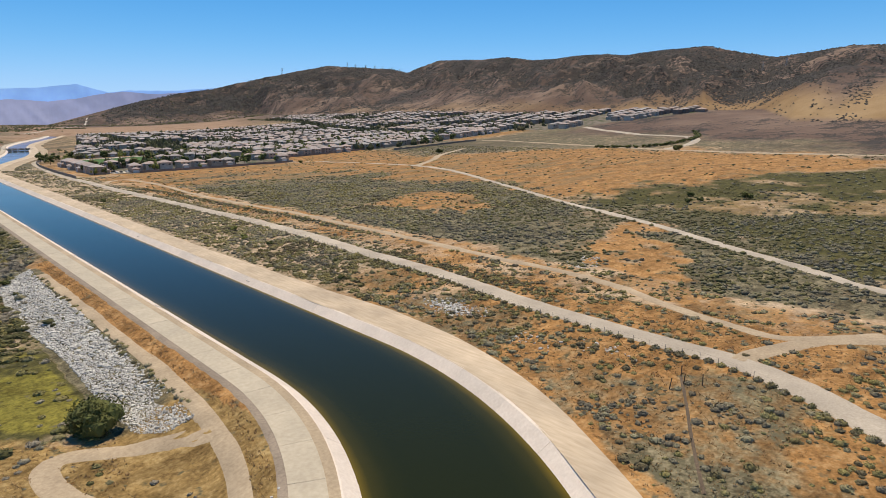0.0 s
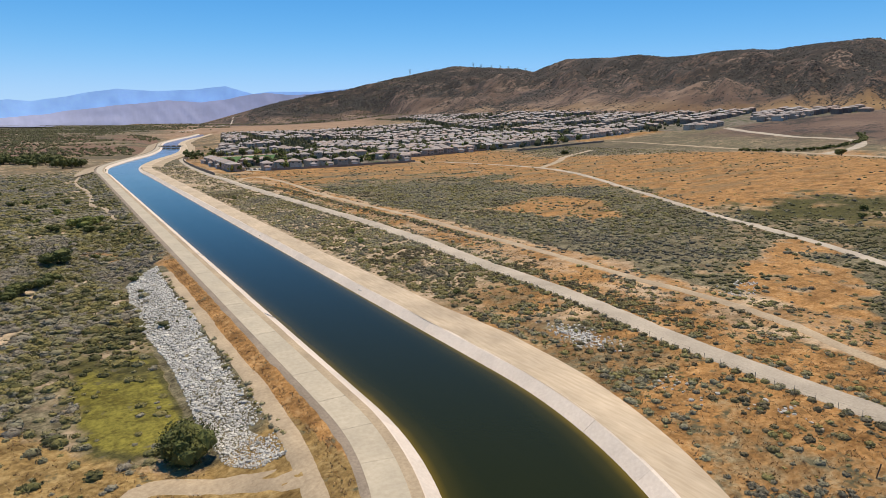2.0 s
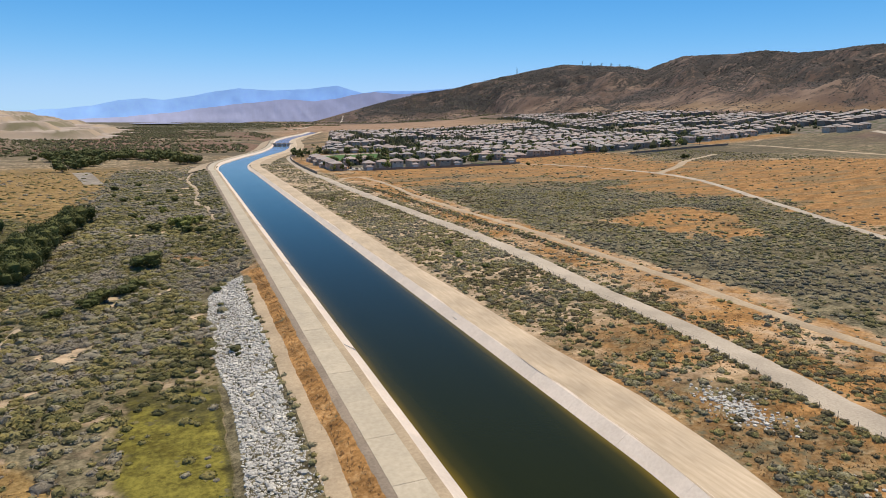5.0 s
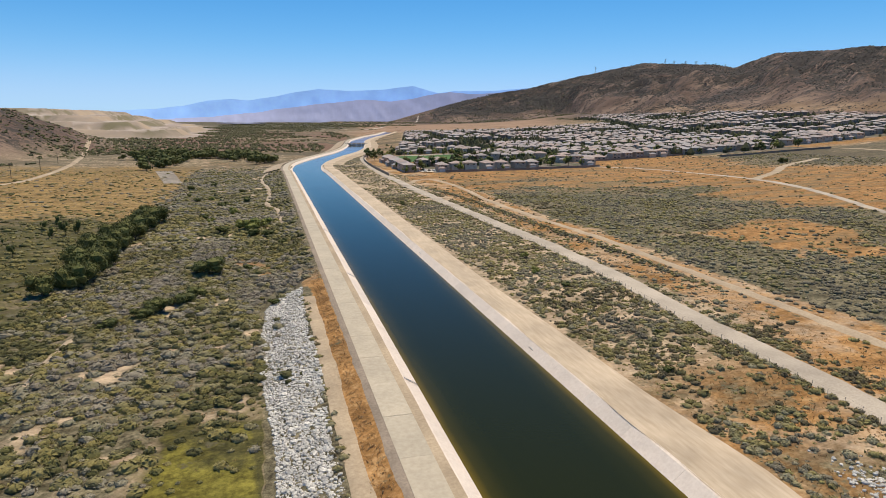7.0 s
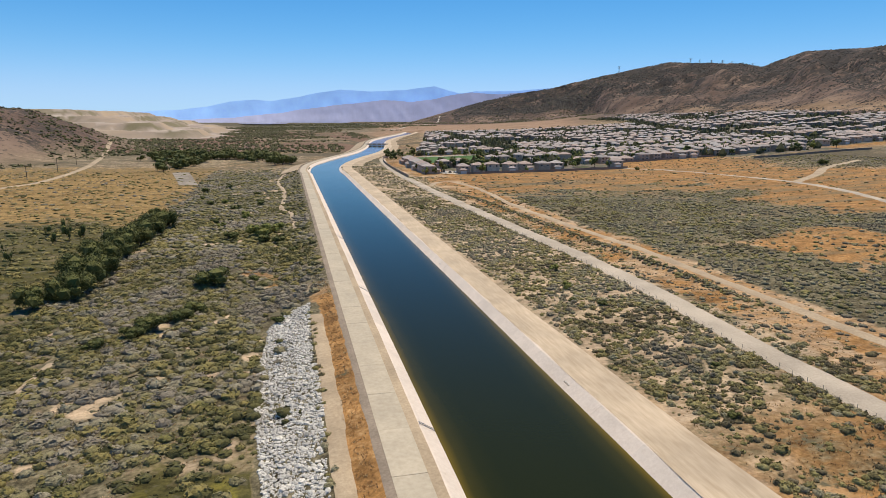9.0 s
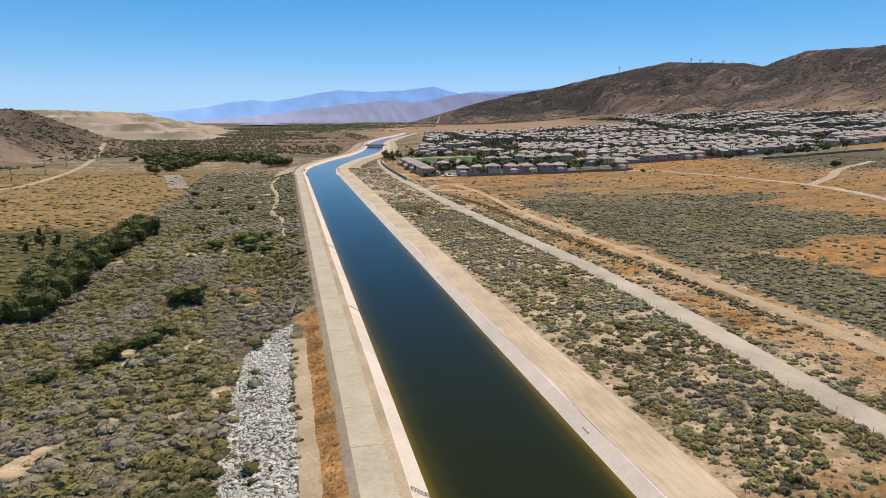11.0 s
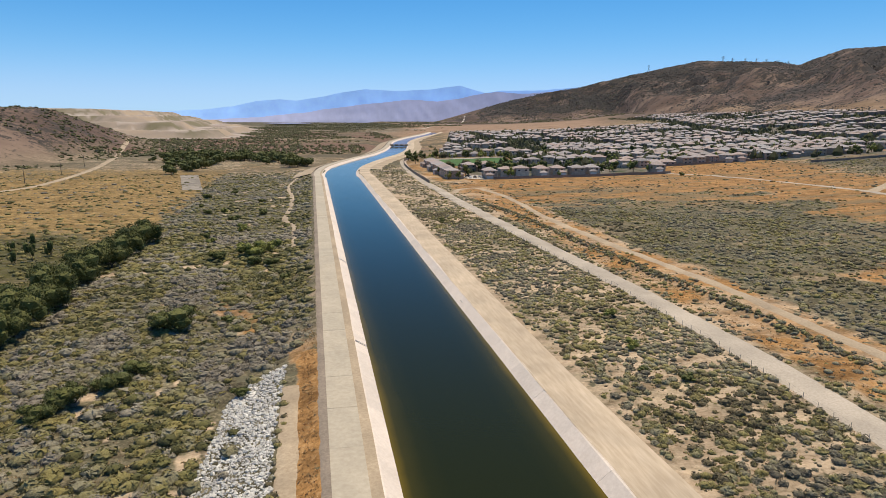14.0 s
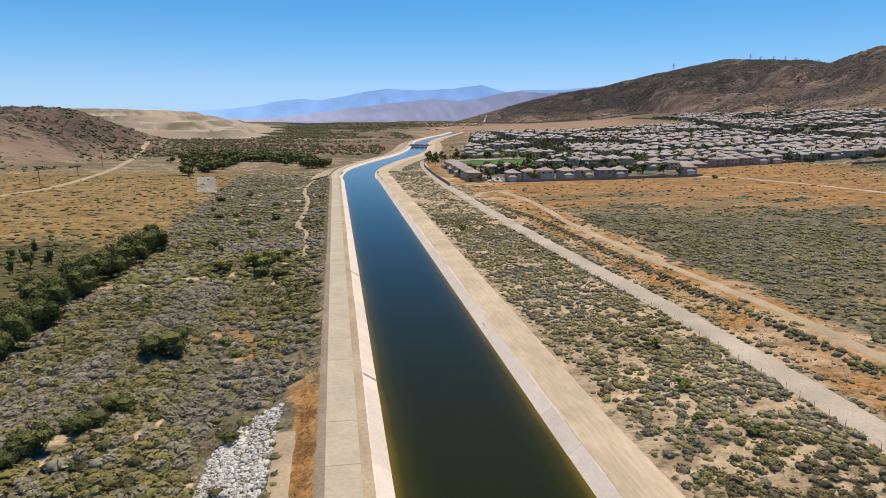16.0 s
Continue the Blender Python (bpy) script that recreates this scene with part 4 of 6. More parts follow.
# ---- plants ----
def ico(level):
    bm = bmesh.new()
    bmesh.ops.create_icosphere(bm, subdivisions=level, radius=1.0)
    bmesh.ops.triangulate(bm, faces=bm.faces)
    v = np.array([p.co[:] for p in bm.verts])
    f = np.array([[p.index for p in q.verts] for q in bm.faces])
    bm.free()
    return v, f


def keep_above(v, f, z):
    ok = (v[f][:, :, 2] > z).any(1)
    f = f[ok]
    used, inv = np.unique(f, return_inverse=True)
    return v[used], inv.reshape(f.shape)


def shrub_shape(level, sprigs, leaf, seed):
    """A rounded, slightly lumpy dome with sprigs that stand out of it; its base is at z 0, its radius about 1."""
    g = np.random.default_rng(seed)
    v, f = keep_above(*ico(level), 0.12 if level else -0.4)
    lump = g.normal(size=(5, 3))
    lump[:, 2] = np.abs(lump[:, 2])
    lump /= np.linalg.norm(lump, axis=1)[:, None]
    swell = 0.78 + 0.34 * np.maximum(v @ lump.T - 0.55, 0).max(1) / 0.45
    v = v * (swell * (1 + g.uniform(-0.15, 0.13, len(v))))[:, None] * [1, 1, 0.88]
    v[:, 2] = np.where(v[:, 2] < 0.1, -0.12, v[:, 2])
    if sprigs:
        d = g.normal(size=(sprigs, 3))
        d[:, 2] = np.abs(d[:, 2]) * 0.9 + 0.1
        d /= np.linalg.norm(d, axis=1)[:, None]
        c = d * g.uniform(0.80, 1.06, (sprigs, 1)) * [1, 1, 0.9]
        out = g.normal(size=(sprigs, 3, 3))
        out -= (out * d[:, None, :]).sum(2)[..., None] * d[:, None, :] * 0.65
        tri = c[:, None, :] + out * leaf
        tri[:, 0] += d * leaf * 0.6
        f = np.vstack([f, len(v) + np.arange(sprigs * 3).reshape(-1, 3)])
        v = np.vstack([v, tri.reshape(-1, 3)])
    return v, f


def scatter_mesh(name, shapes, x, y, z, size, high, material, label, category, smooth=False, hue=None):
    """Many small plants or stones as one mesh."""
    pick = rng.integers(0, len(shapes), len(x))
    turn = rng.uniform(0, 2 * np.pi, len(x))
    vs, fs, own, base = [], [], [], 0
    for k, (v, f) in enumerate(shapes):
        i = np.nonzero(pick == k)[0]
        if not len(i):
            continue
        c, s = np.cos(turn[i])[:, None], np.sin(turn[i])[:, None]
        sx = size[i][:, None] * rng.uniform(0.8, 1.25, (len(i), 1))
        px = (v[None, :, 0] * c - v[None, :, 1] * s) * sx + x[i][:, None]
        py = (v[None, :, 0] * s + v[None, :, 1] * c) * sx + y[i][:, None]
        pz = v[None, :, 2] * high[i][:, None] + z[i][:, None]
        vs.append(np.stack([px, py, pz], 2).reshape(-1, 3))
        fs.append((f[None] + (base + np.arange(len(i)) * len(v))[:, None, None]).reshape(-1, 3))
        own.append(np.repeat(rng.random(len(i)) if hue is None else hue[i], len(v)))
        base += len(i) * len(v)
    me = mesh_of(name, np.vstack(vs), np.vstack(fs), material, smooth)
    me.attributes.new("plant", "FLOAT", "POINT").data.foreach_set("value", np.concatenate(own).astype(np.float32))
    ob = new(name, me)
    return tagged(ob, label, category, kind="stuff")


def off_roads(x, y, extra=0.4):
    ok = np.ones(len(x), bool)
    for path, w in TRAILS:
        d, _ = nearest(x, y, path, 30)
        ok &= np.abs(d) > w + extra
    return ok


def plant_scrub():
    shapes = [shrub_shape(1, 30, 0.25, k) for k in range(10)]
    lowp = [shrub_shape(0, 9, 0.24, 30 + k) for k in range(8)]
    small = [shrub_shape(0, 0, 0.3, 20 + k) for k in range(6)]
    # candidate places
    n = 470000
    x, y = rng.uniform(-270, 430, n), rng.uniform(-25, 640, n)
    ray = np.degrees(np.arctan2(x + 60, y + 60))
    seen = (ray < 84) & (ray > -34) & ~((x < -40) & (y < 20))
    x, y = np.concatenate([x[seen], rng.uniform(24, 58, 15000), rng.uniform(-95, -28, 9000)]), np.concatenate([y[seen], rng.uniform(40, 360, 15000), rng.uniform(120, 330, 9000)])
    s, o, g, h = cover(x, y)
    d, j = nearest(x, y, CANAL)
    ok = (d > road_edge(y) + 0.3) | (d < -30.5) | ((d < -22.9) & (y > 188)) | ((d < -22.6) & (d > -25) & (rng.random(len(x)) < 0.1))
    ok &= ~((d < -24) & (d > -38.0) & (y > 44) & (y < 184) & (rng.random(len(x)) < 0.985))
    ok &= ~settled(x, y) & ~((x > 50) & (x < 240) & (y > 478))
    clump = step(0.36, 0.60, fbm(x, y, 3.2, 3, 51))
    rate = np.where(d < 0, np.where(x < -95, np.where(y < 400, 0.22, 0.30), np.where(y < 74, 0.8, 0.72)), np.where(x < 57, np.where(y < 75, 3.4, 2.3), np.where(x < 82, np.where(y < 110, 2.2, 1.5), 0.95)))
    keep = ok & (rng.random(len(x)) < np.clip(s * rate + 0.03 + 0.13 * g * (d > 0) + 0.07 * ((x > 84) & (y > 200) & (rng.random(len(x)) < 0.9)), 0, 1) * (0.25 + 0.75 * clump) * np.where((d > 0) & (x < 84) & (y < 105), 0.25 + 1.5 * step(0.44, 0.58, fbm(x, y, 8, 3, 53)), 1.0))
    x, y, s, d = x[keep], y[keep], s[keep], d[keep]
    k = off_roads(x, y)
    x, y, s, d = x[k], y[k], s[k], d[k]
    dist = np.hypot(x + 45, y - np.clip(y, -30, 90) * 0.8)
    z = ground_at(x, y) - 0.05
    size = rng.uniform(0, 1, len(x)) ** np.where(d < 0, 2.0, 2.4) * np.where(d < 0, 1.15, 0.85) + np.where(d < 0, 0.42, 0.26)
    size = size * np.where((d > 0) & (x < 57), 0.86, 1.0) * np.where((d < 0) & (y > 120) & (y < 330), 1.12, 1.0) * np.where((x > 57) & (x < 82), 0.8, 1.0) * np.where((d > 0) & (y < 70) & (x < 60), 0.92, 1.0)
    size = size * np.where((d < 0) & (y < 66), 0.55, 1.0)
    high = size * np.where(d < 0, rng.uniform(0.5, 0.85, len(x)), rng.uniform(0.6, 1.0, len(x)))
    grey = step(185, 230, y + 30 * (fbm(x, y, 30, 2, 73) - 0.5)) * (1 - step(420, 520, y))
    lean = np.where(d < 0, 0.16 * (1 - step(140, 200, y)) - 0.13 * grey, 0)
    hue = np.clip((fbm(x, y, 18, 4, 71) - 0.5) * 2.0 + 0.46 + rng.normal(0, 0.24, len(x)) + lean, 0, 0.999)
    hue = np.where((x < -95) & (y < 400), np.clip(hue * 0.5 + 0.48, 0, 0.999), hue)
    west = d < 0
    near, far = dist < np.where(d < 0, 190, 120), dist >= 300
    far_keep = rng.random(len(x)) < 0.5
    east = ~west & ~((x > 82) & (y < 120 + 60 * rng.random(len(x))))
    for sel, shp, big in ((near, shapes, 1.0), (~near & ~far, lowp, 1.05), (far & far_keep, small, 1.2)):
        for m, mt, lab in ((west, MAT_SAGE, "grey and olive sagebrush clumps on the valley side"),
                           (east, MAT_DARK_SAGE, "dark olive and grey sagebrush clumps on pale soil"),
                           (~west & ~east, MAT_FIELD_SAGE, "dark grey-green sagebrush of the open field")):
            i = sel & m
            if not i.any():
                continue
            scatter_mesh("sagebrush", shp, x[i], y[i], z[i], size[i] * big, high[i], mt, lab, "scrub", True, hue[i])


def plant_grass():
    """Dry tufts on the orange slopes near the canal."""
    blade = []
    for k in range(5):
        g = np.random.default_rng(60 + k)
        nb = 7
        a = g.uniform(0, 6.28, nb)
        c = np.stack([np.cos(a), np.sin(a), a * 0], 1) * g.uniform(0.1, 0.7, (nb, 1))
        t = np.stack([c + [0.22, 0, 0] * g.normal(size=(nb, 1)), c - np.stack([np.sin(a), np.cos(a), a * 0], 1) * 0.25, c * 1.4 + [0, 0, 1.0] * g.uniform(0.6, 1.1, (nb, 1))], 1)
        blade.append((t.reshape(-1, 3), np.arange(nb * 3).reshape(-1, 3)))
    n = 90000
    x, y = rng.uniform(-70, 70, n), rng.uniform(-15, 260, n)
    s, o, g, h = cover(x, y)
    d, j = nearest(x, y, CANAL)
    slope = (d < -22.0) & (d > -24.6) & (y > 20) & (y < 200)
    outer = road_edge(y) + 0.3
    p = np.where(slope, 0.95, o * 0.55 * ((d > outer) | (d < -38)))
    ok = (rng.random(n) < p) & ((d > outer) | (d < -37.5) | slope)
    x, y = x[ok], y[ok]
    k = off_roads(x, y, 0.2)
    x, y = x[k], y[k]
    size = rng.uniform(0.25, 0.6, len(x))
    scatter_mesh("dry_grass", blade, x, y, ground_at(x, y) - 0.03, size, size * 0.5, MAT_GRASS, "tufts of dry orange grass", "grass")


def plant_berm():
    """A line of shrubs on the berm beside the track, and a dark fringe along the gravel road."""
    shp = [shrub_shape(1, 28, 0.19, 400 + k) for k in range(6)]
    n = 900
    y = rng.uniform(140, 390, n)
    x = berm_line(y) + rng.normal(-0.4, 0.8, n)
    ey = rng.uniform(56, 178, 80)
    x, y = np.concatenate([x, -27.5 + rng.normal(0, 0.4, 80)]), np.concatenate([y, ey])
    r = across(GRAVEL)
    k = rng.integers(0, len(GRAVEL), 900)
    edge = GRAVEL[k] + r[k] * np.where(rng.random(900) < 0.6, -1, 1)[:, None] * (3.5 + np.abs(rng.normal(0, 0.45, 900)))[:, None]
    k = rng.integers(0, np.searchsorted(GRAVEL[:, 1], 110), 760)
    edge = np.vstack([edge, GRAVEL[k] - r[k] * (3.3 + np.abs(rng.normal(0, 0.3, 760)))[:, None]])
    edge = edge[(edge[:, 1] > -20) & (edge[:, 1] < 300)]
    x, y = np.concatenate([x, edge[:, 0]]), np.concatenate([y, edge[:, 1]])
    size = rng.uniform(0.3, 0.75, len(x))
    scatter_mesh("sagebrush", shp, x, y, ground_at(x, y) - 0.05, size, size, MAT_DARK_SAGE, "dark shrubs lining the gravel road and berm", "scrub", True)


def plant_hillside():
    shp = [crown_shape(3, 14, 0.2, 420 + k, 0.7, 0) for k in range(5)]
    low = [shrub_shape(0, 6, 0.3, 430 + k) for k in range(5)]
    n = 5200
    x, y = rng.uniform(-640, -205, n), rng.uniform(520, 1350, n)
    dense = fbm(x, y, 55, 4, 85) + 0.14 * step(780, 900, y) - 0.16 * (1 - step(560, 660, y))
    ok = (np.hypot((x + 490) / 248, (y - 1000) / 490) < 1.12) & (dense > 0.50)
    x, y = x[ok], y[ok]
    size = rng.uniform(0, 1, len(x)) ** 2 * 2.4 + 0.7
    scatter_mesh("hillside_bushes", low, x, y, ground_at(x, y) - 0.1, size, size * 0.8, MAT_FAR_LEAF, "dark bushes dotted over the dry hillside", "bushes")
    line = smooth_path([(441, 300), (446, 268), (468, 246), (527, 246), (585, 276)], 1.6)
    px, py = line[:, 0] + rng.normal(0, 1.2, len(line)), line[:, 1] + rng.normal(0, 1.2, len(line))
    size = rng.uniform(1.6, 2.8, len(px))
    scatter_mesh("hedge", shp, px, py, ground_at(px, py), size, size, MAT_LEAF, "dense green hedge beside the far road", "hedge")


plant_scrub()
plant_berm()
plant_grass()


def crown_shape(lobes, leaves, leaf, seed, squash=0.85, core=1, spread=1.0):
    """A crown of many small leaf sprays round several lobes, with gaps. Base of the crown at z 0, radius about 1."""
    g = np.random.default_rng(seed)
    c = np.clip(g.normal(size=(lobes, 3)), -1.3, 1.3) * [0.42 * spread, 0.42 * spread, 0.26]
    c[:, 2] += 0.75
    rad = g.uniform(0.32, 0.62, lobes)
    w = g.integers(0, lobes, leaves)
    d = g.normal(size=(leaves, 3))
    d /= np.linalg.norm(d, axis=1)[:, None]
    p = c[w] + d * (rad[w] * g.uniform(0.62, 1.08, leaves))[:, None]
    p[:, 2] = np.maximum(p[:, 2] * squash, 0.06)
    t = g.normal(size=(leaves, 3, 3)) * leaf
    v = (p[:, None] + t).reshape(-1, 3)
    f = np.arange(leaves * 3).reshape(-1, 3)
    bv, bf = ico(core)
    for k in range(lobes):
        q = c[k] + bv * (rad[k] * 0.78 * (1 + g.uniform(-0.2, 0.18, len(bv))))[:, None]
        q[:, 2] = np.maximum(q[:, 2] * squash, 0.05)
        f = np.vstack([f, bf + len(v)])
        v = np.vstack([v, q])
    return v, f


def trunk_shape(height, girth, limbs, seed):
    g = np.random.default_rng(seed)
    vs, fs = [], []

    def limb(p0, p1, r0, r1):
        b = sum(len(q) for q in vs)
        ax = np.array(p1) - np.array(p0)
        u = np.cross(ax, [0.3, 0.9, 0.1])
        u /= np.linalg.norm(u)
        w = np.cross(ax, u)
        w /= np.linalg.norm(w)
        ring = np.arange(6) * np.pi / 3
        for p, r in ((p0, r0), ((np.array(p0) + p1) / 2 + g.normal(size=3) * r0 * 0.4, (r0 + r1) / 2), (p1, r1)):
            vs.append(np.array(p) + r * (np.cos(ring)[:, None] * u + np.sin(ring)[:, None] * w))
        for k in range(2):
            for i in range(6):
                j = (i + 1) % 6
                fs.append([b + k * 6 + i, b + k * 6 + j, b + k * 6 + 6 + j, b + k * 6 + 6 + i])
    limb((0, 0, -0.3), (0.03, 0.02, height), girth, girth * 0.6)
    for k in range(limbs):
        a = 6.283 * k / limbs + g.uniform(-0.4, 0.4)
        limb((0.03, 0.02, height * g.uniform(0.6, 0.98)), (math.cos(a) * 0.5, math.sin(a) * 0.5, height + g.uniform(0.3, 0.6)), girth * 0.45, girth * 0.15)
    return np.vstack(vs), np.array(fs)


def make_tree(name, seed, leaves, leaf, material, label, category, lobes=9, stem=0.35, squash=0.85, spread=1.0):
    """A tree or bush of radius 1: trunk with limbs, and crown."""
    root = tagged(new(name), label, category)
    tv, tf = trunk_shape(stem, 0.075, 5, seed)
    attach(new("trunk", mesh_of("trunk", tv, tf, MAT_BARK, True)), root)
    cv, cf = crown_shape(lobes, leaves, leaf, seed, squash, 1, spread)
    cv[:, 2] += stem * 0.5
    attach(new("crown", mesh_of("crown", cv, cf, material)), root)
    return root


def place(ob, x, y, size, turn, stretch=1.0, sink=0.05, first=False):
    z = float(ground_at(x, y)[0]) - sink
    m = pose(x, y, z, 0, 0, turn)
    t = ob if first else copy_thing(ob, m)
    t.matrix_basis = m
    t.scale = (size, size, size * stretch)
    return t


def plant_trees():
    oak = [make_tree("tree", 100 + k, 4200, 0.033, MAT_LEAF, "dark green bushy tree in a dry gully", "tree", 10, 0.3, 0.9) for k in range(3)]
    used = set()

    def put_tree(kinds, k, x, y, size, stretch=1.0):
        ob = kinds[k % len(kinds)]
        first = ob.name not in used
        used.add(ob.name)
        t = place(ob, x, y, size, rng.uniform(0, 360), stretch, 0.05, first)
        return t
    # row along the gully
    spots = [(-90, 229, 5.5), (-94, 236, 5.0), (-88, 243, 4.2), (-91, 252, 5.2), (-96, 262, 4.5), (-90, 271, 5.0), (-93, 281, 5.4), (-87, 288, 4.2), (-90, 299, 5.2),
             (-86, 307, 4.5), (-88, 318, 5.6), (-84, 326, 5.0), (-90, 340, 3.4), (-96, 366, 2.6), (-92, 216, 4.2), (-97, 207, 3.6), (-89, 222, 3.8)]
    for k, (x, y, r) in enumerate(spots):
        tagged(put_tree(oak, k, x, y, r * 1.15, 1.05), group="trees along the gully")
    # low spreading green shrubs on the valley side
    low = [make_tree("bush", 120 + k, 3000, 0.03, MAT_LEAF, "low spreading dark green bush among the sage", "bush", 9, 0.1, 0.62) for k in range(3)]
    for k, (x, y, r) in enumerate([(-53, 214, 5.6), (-62, 178, 4.0), (-58, 183, 3.6), (-55, 189, 3.0), (-66, 172, 3.2), (-72, 168, 2.6), (-42, 217, 1.8), (-35, 174, 1.9),
                                   (-30, 252, 2.0), (-83, 458, 3.2), (-74, 395, 2.6), (-36, 275, 3.0), (-41, 276, 3.4), (-54, 285, 3.6), (-48, 252, 1.5), (-80, 420, 2.0),
                                   (-64, 330, 2.5), (-58, 372, 3.0), (-46, 388, 3.0), (-50, 430, 2.6), (-70, 480, 2.8), (31, 325, 1.6), (29.5, 320, 1.3), (38, 156, 1.3),
                                   (39, 118, 1.0), (30.5, 102, 1.2), (33, 162, 1.1)]):
        tagged(put_tree(low, k, x, y, r), group="green bushes in the scrub")
    bright = [make_tree("bush", 130 + k, 2800, 0.03, MAT_LEAF_LIGHT, "yellow-green leafy bush on the valley slope", "bush", 8, 0.12, 0.7) for k in range(2)]
    for k, (x, y, r) in enumerate([(-44, 291, 4.6), (-39, 296, 4.2), (-47, 298, 3.6), (-35, 303, 3.0), (-60, 318, 2.4), (-52, 344, 2.8), (-66, 400, 2.6), (36, 172, 1.6), (41, 190, 1.8)]):
        tagged(put_tree(bright, k, x, y, r), group="light green bushes in the scrub")
    lone = make_tree("round_bush", 140, 4200, 0.036, MAT_LEAF, "large round dark green bush beside the rock slope", "bush", 16, 0.05, 0.95, 0.75)
    place(lone, -39.4, 64.2, 4.2, 20, 0.95, 0.3, True)
    # dark conifers in the meadow
    fir = [make_tree("young_pine", 150 + k, 350, 0.06, MAT_LEAF, "small dark conical pine in the meadow", "tree", 6, 0.3, 1.3) for k in range(2)]
    for k, (x, y, r) in enumerate([(-120, 299, 1.5), (-116, 302, 2.0), (-113, 310, 1.9), (-128, 316, 1.4), (-126, 330, 1.5), (-134, 285, 1.6), (-140, 262, 1.8), (-122, 262, 1.4)]):
        tagged(put_tree(fir, k, x, y, r, 1.7), group="pines in the meadow")
    # dark shrubs in the green field and along the far roads
    for k, (x, y, r) in enumerate([(226, 76, 2.8), (205, 92, 1.8), (212, 90, 1.7), (222, 100, 2.0), (432, 214, 4.5), (355, 420, 4.0), (232, 470, 2.2)]):
        tagged(put_tree(low, k, x, y, r, 1.2), group="dark bushes in the field")
    # grove across the canal
    grove = [make_tree("tree", 160 + k, 300, 0.10, MAT_LEAF, "dark green tree in a dense grove", "tree", 9, 0.3, 0.85) for k in range(3)]
    for k in range(130):
        t = rng.random()
        x = -178 + 190 * t + rng.normal() * 7
        y = 800 + 55 * math.sin(t * 5) + rng.normal() * 26 - 60 * t
        if k % 9 == 0:
            x, y = -130 + rng.normal() * 9, 700 + rng.normal() * 30
        if abs(float(nearest(np.array([x]), np.array([y]), CANAL)[0][0])) < 38:
            continue
        tagged(put_tree(grove, k, x, y, rng.uniform(4.5, 8.0), 0.95), group="grove of trees")


def plant_chaparral():
    """Clumps of dark brush over the hills, thicker in the gullies and on the upper slopes."""
    shapes = []
    for k in range(6):
        g = np.random.default_rng(450 + k)
        a = np.arange(4) * 1.5708 + g.uniform(-0.4, 0.4, 4)
        ring = np.stack([np.cos(a), np.sin(a), a * 0 - 0.25], 1) * g.uniform(0.7, 1.25, (4, 1))
        shapes.append((np.vstack([ring, [[*g.uniform(-0.3, 0.3, 2), 1.0]]]), np.array([[i, (i + 1) % 4, 4] for i in range(4)])))
    n = 120000
    az, t = rng.uniform(15, 80, n), rng.uniform(0.0, 1.0, n) ** 1.15
    edge = hill_parts(-45 + 3000 * np.sin(np.radians(az)), 20 + 3000 * np.cos(np.radians(az)))
    r = edge[3] + t * (edge[2] - edge[3])
    x, y = -45 + r * np.sin(np.radians(az)), 20 + r * np.cos(np.radians(az))
    _, _, _, _, t, gully, fold = hill_parts(x, y)
    patchy = fbm(x, y, 330, 4, 131)
    p = 0.27 + 0.46 * step(0.1, 0.5, t + 0.3 * (patchy - 0.5)) - 1.3 * np.maximum(gully + 0.4 * fold - 0.06, 0) - 0.4 * step(0.57, 0.68, patchy) + 0.8 * np.maximum(-fold - 0.05, 0)
    p = p - 0.30 * (1 - step(21, 30, az)) - 0.28 * step(50, 60, az) * (1 - step(0.12, 0.28, t)) + 1.6 * (fbm(x, y, 60, 3, 137) - 0.5) + 1.2 * (fbm(x, y, 210, 3, 139) - 0.5)
    ok = (rng.random(n) < np.clip(p, 0.03, 0.95)) & ~settled(x, y)
    x, y, r = x[ok], y[ok], r[ok]
    size = rng.uniform(0.5, 1.5, len(x)) * np.interp(r, [800, 2000, 4500], [1.9, 3.4, 6.8])
    scatter_mesh("chaparral", shapes, x, y, ground_at(x, y), size, size * rng.uniform(0.35, 0.6, len(x)), MAT_CHAPARRAL, "dark chaparral brush over the dry hills", "brush")


plant_trees()
plant_hillside()
plant_chaparral()

# ---- rock slope below the bank ----
def stone_shape(seed):
    g = np.random.default_rng(seed)
    v, f = ico(1)
    n = g.normal(size=(7, 3))
    n /= np.linalg.norm(n, axis=1)[:, None]
    for q in n:                                   # flat broken faces
        over = v @ q - g.uniform(0.5, 0.8)
        v = v - np.maximum(over, 0)[:, None] * q
    return v * [1, g.uniform(0.6, 0.95), g.uniform(0.45, 0.75)], f


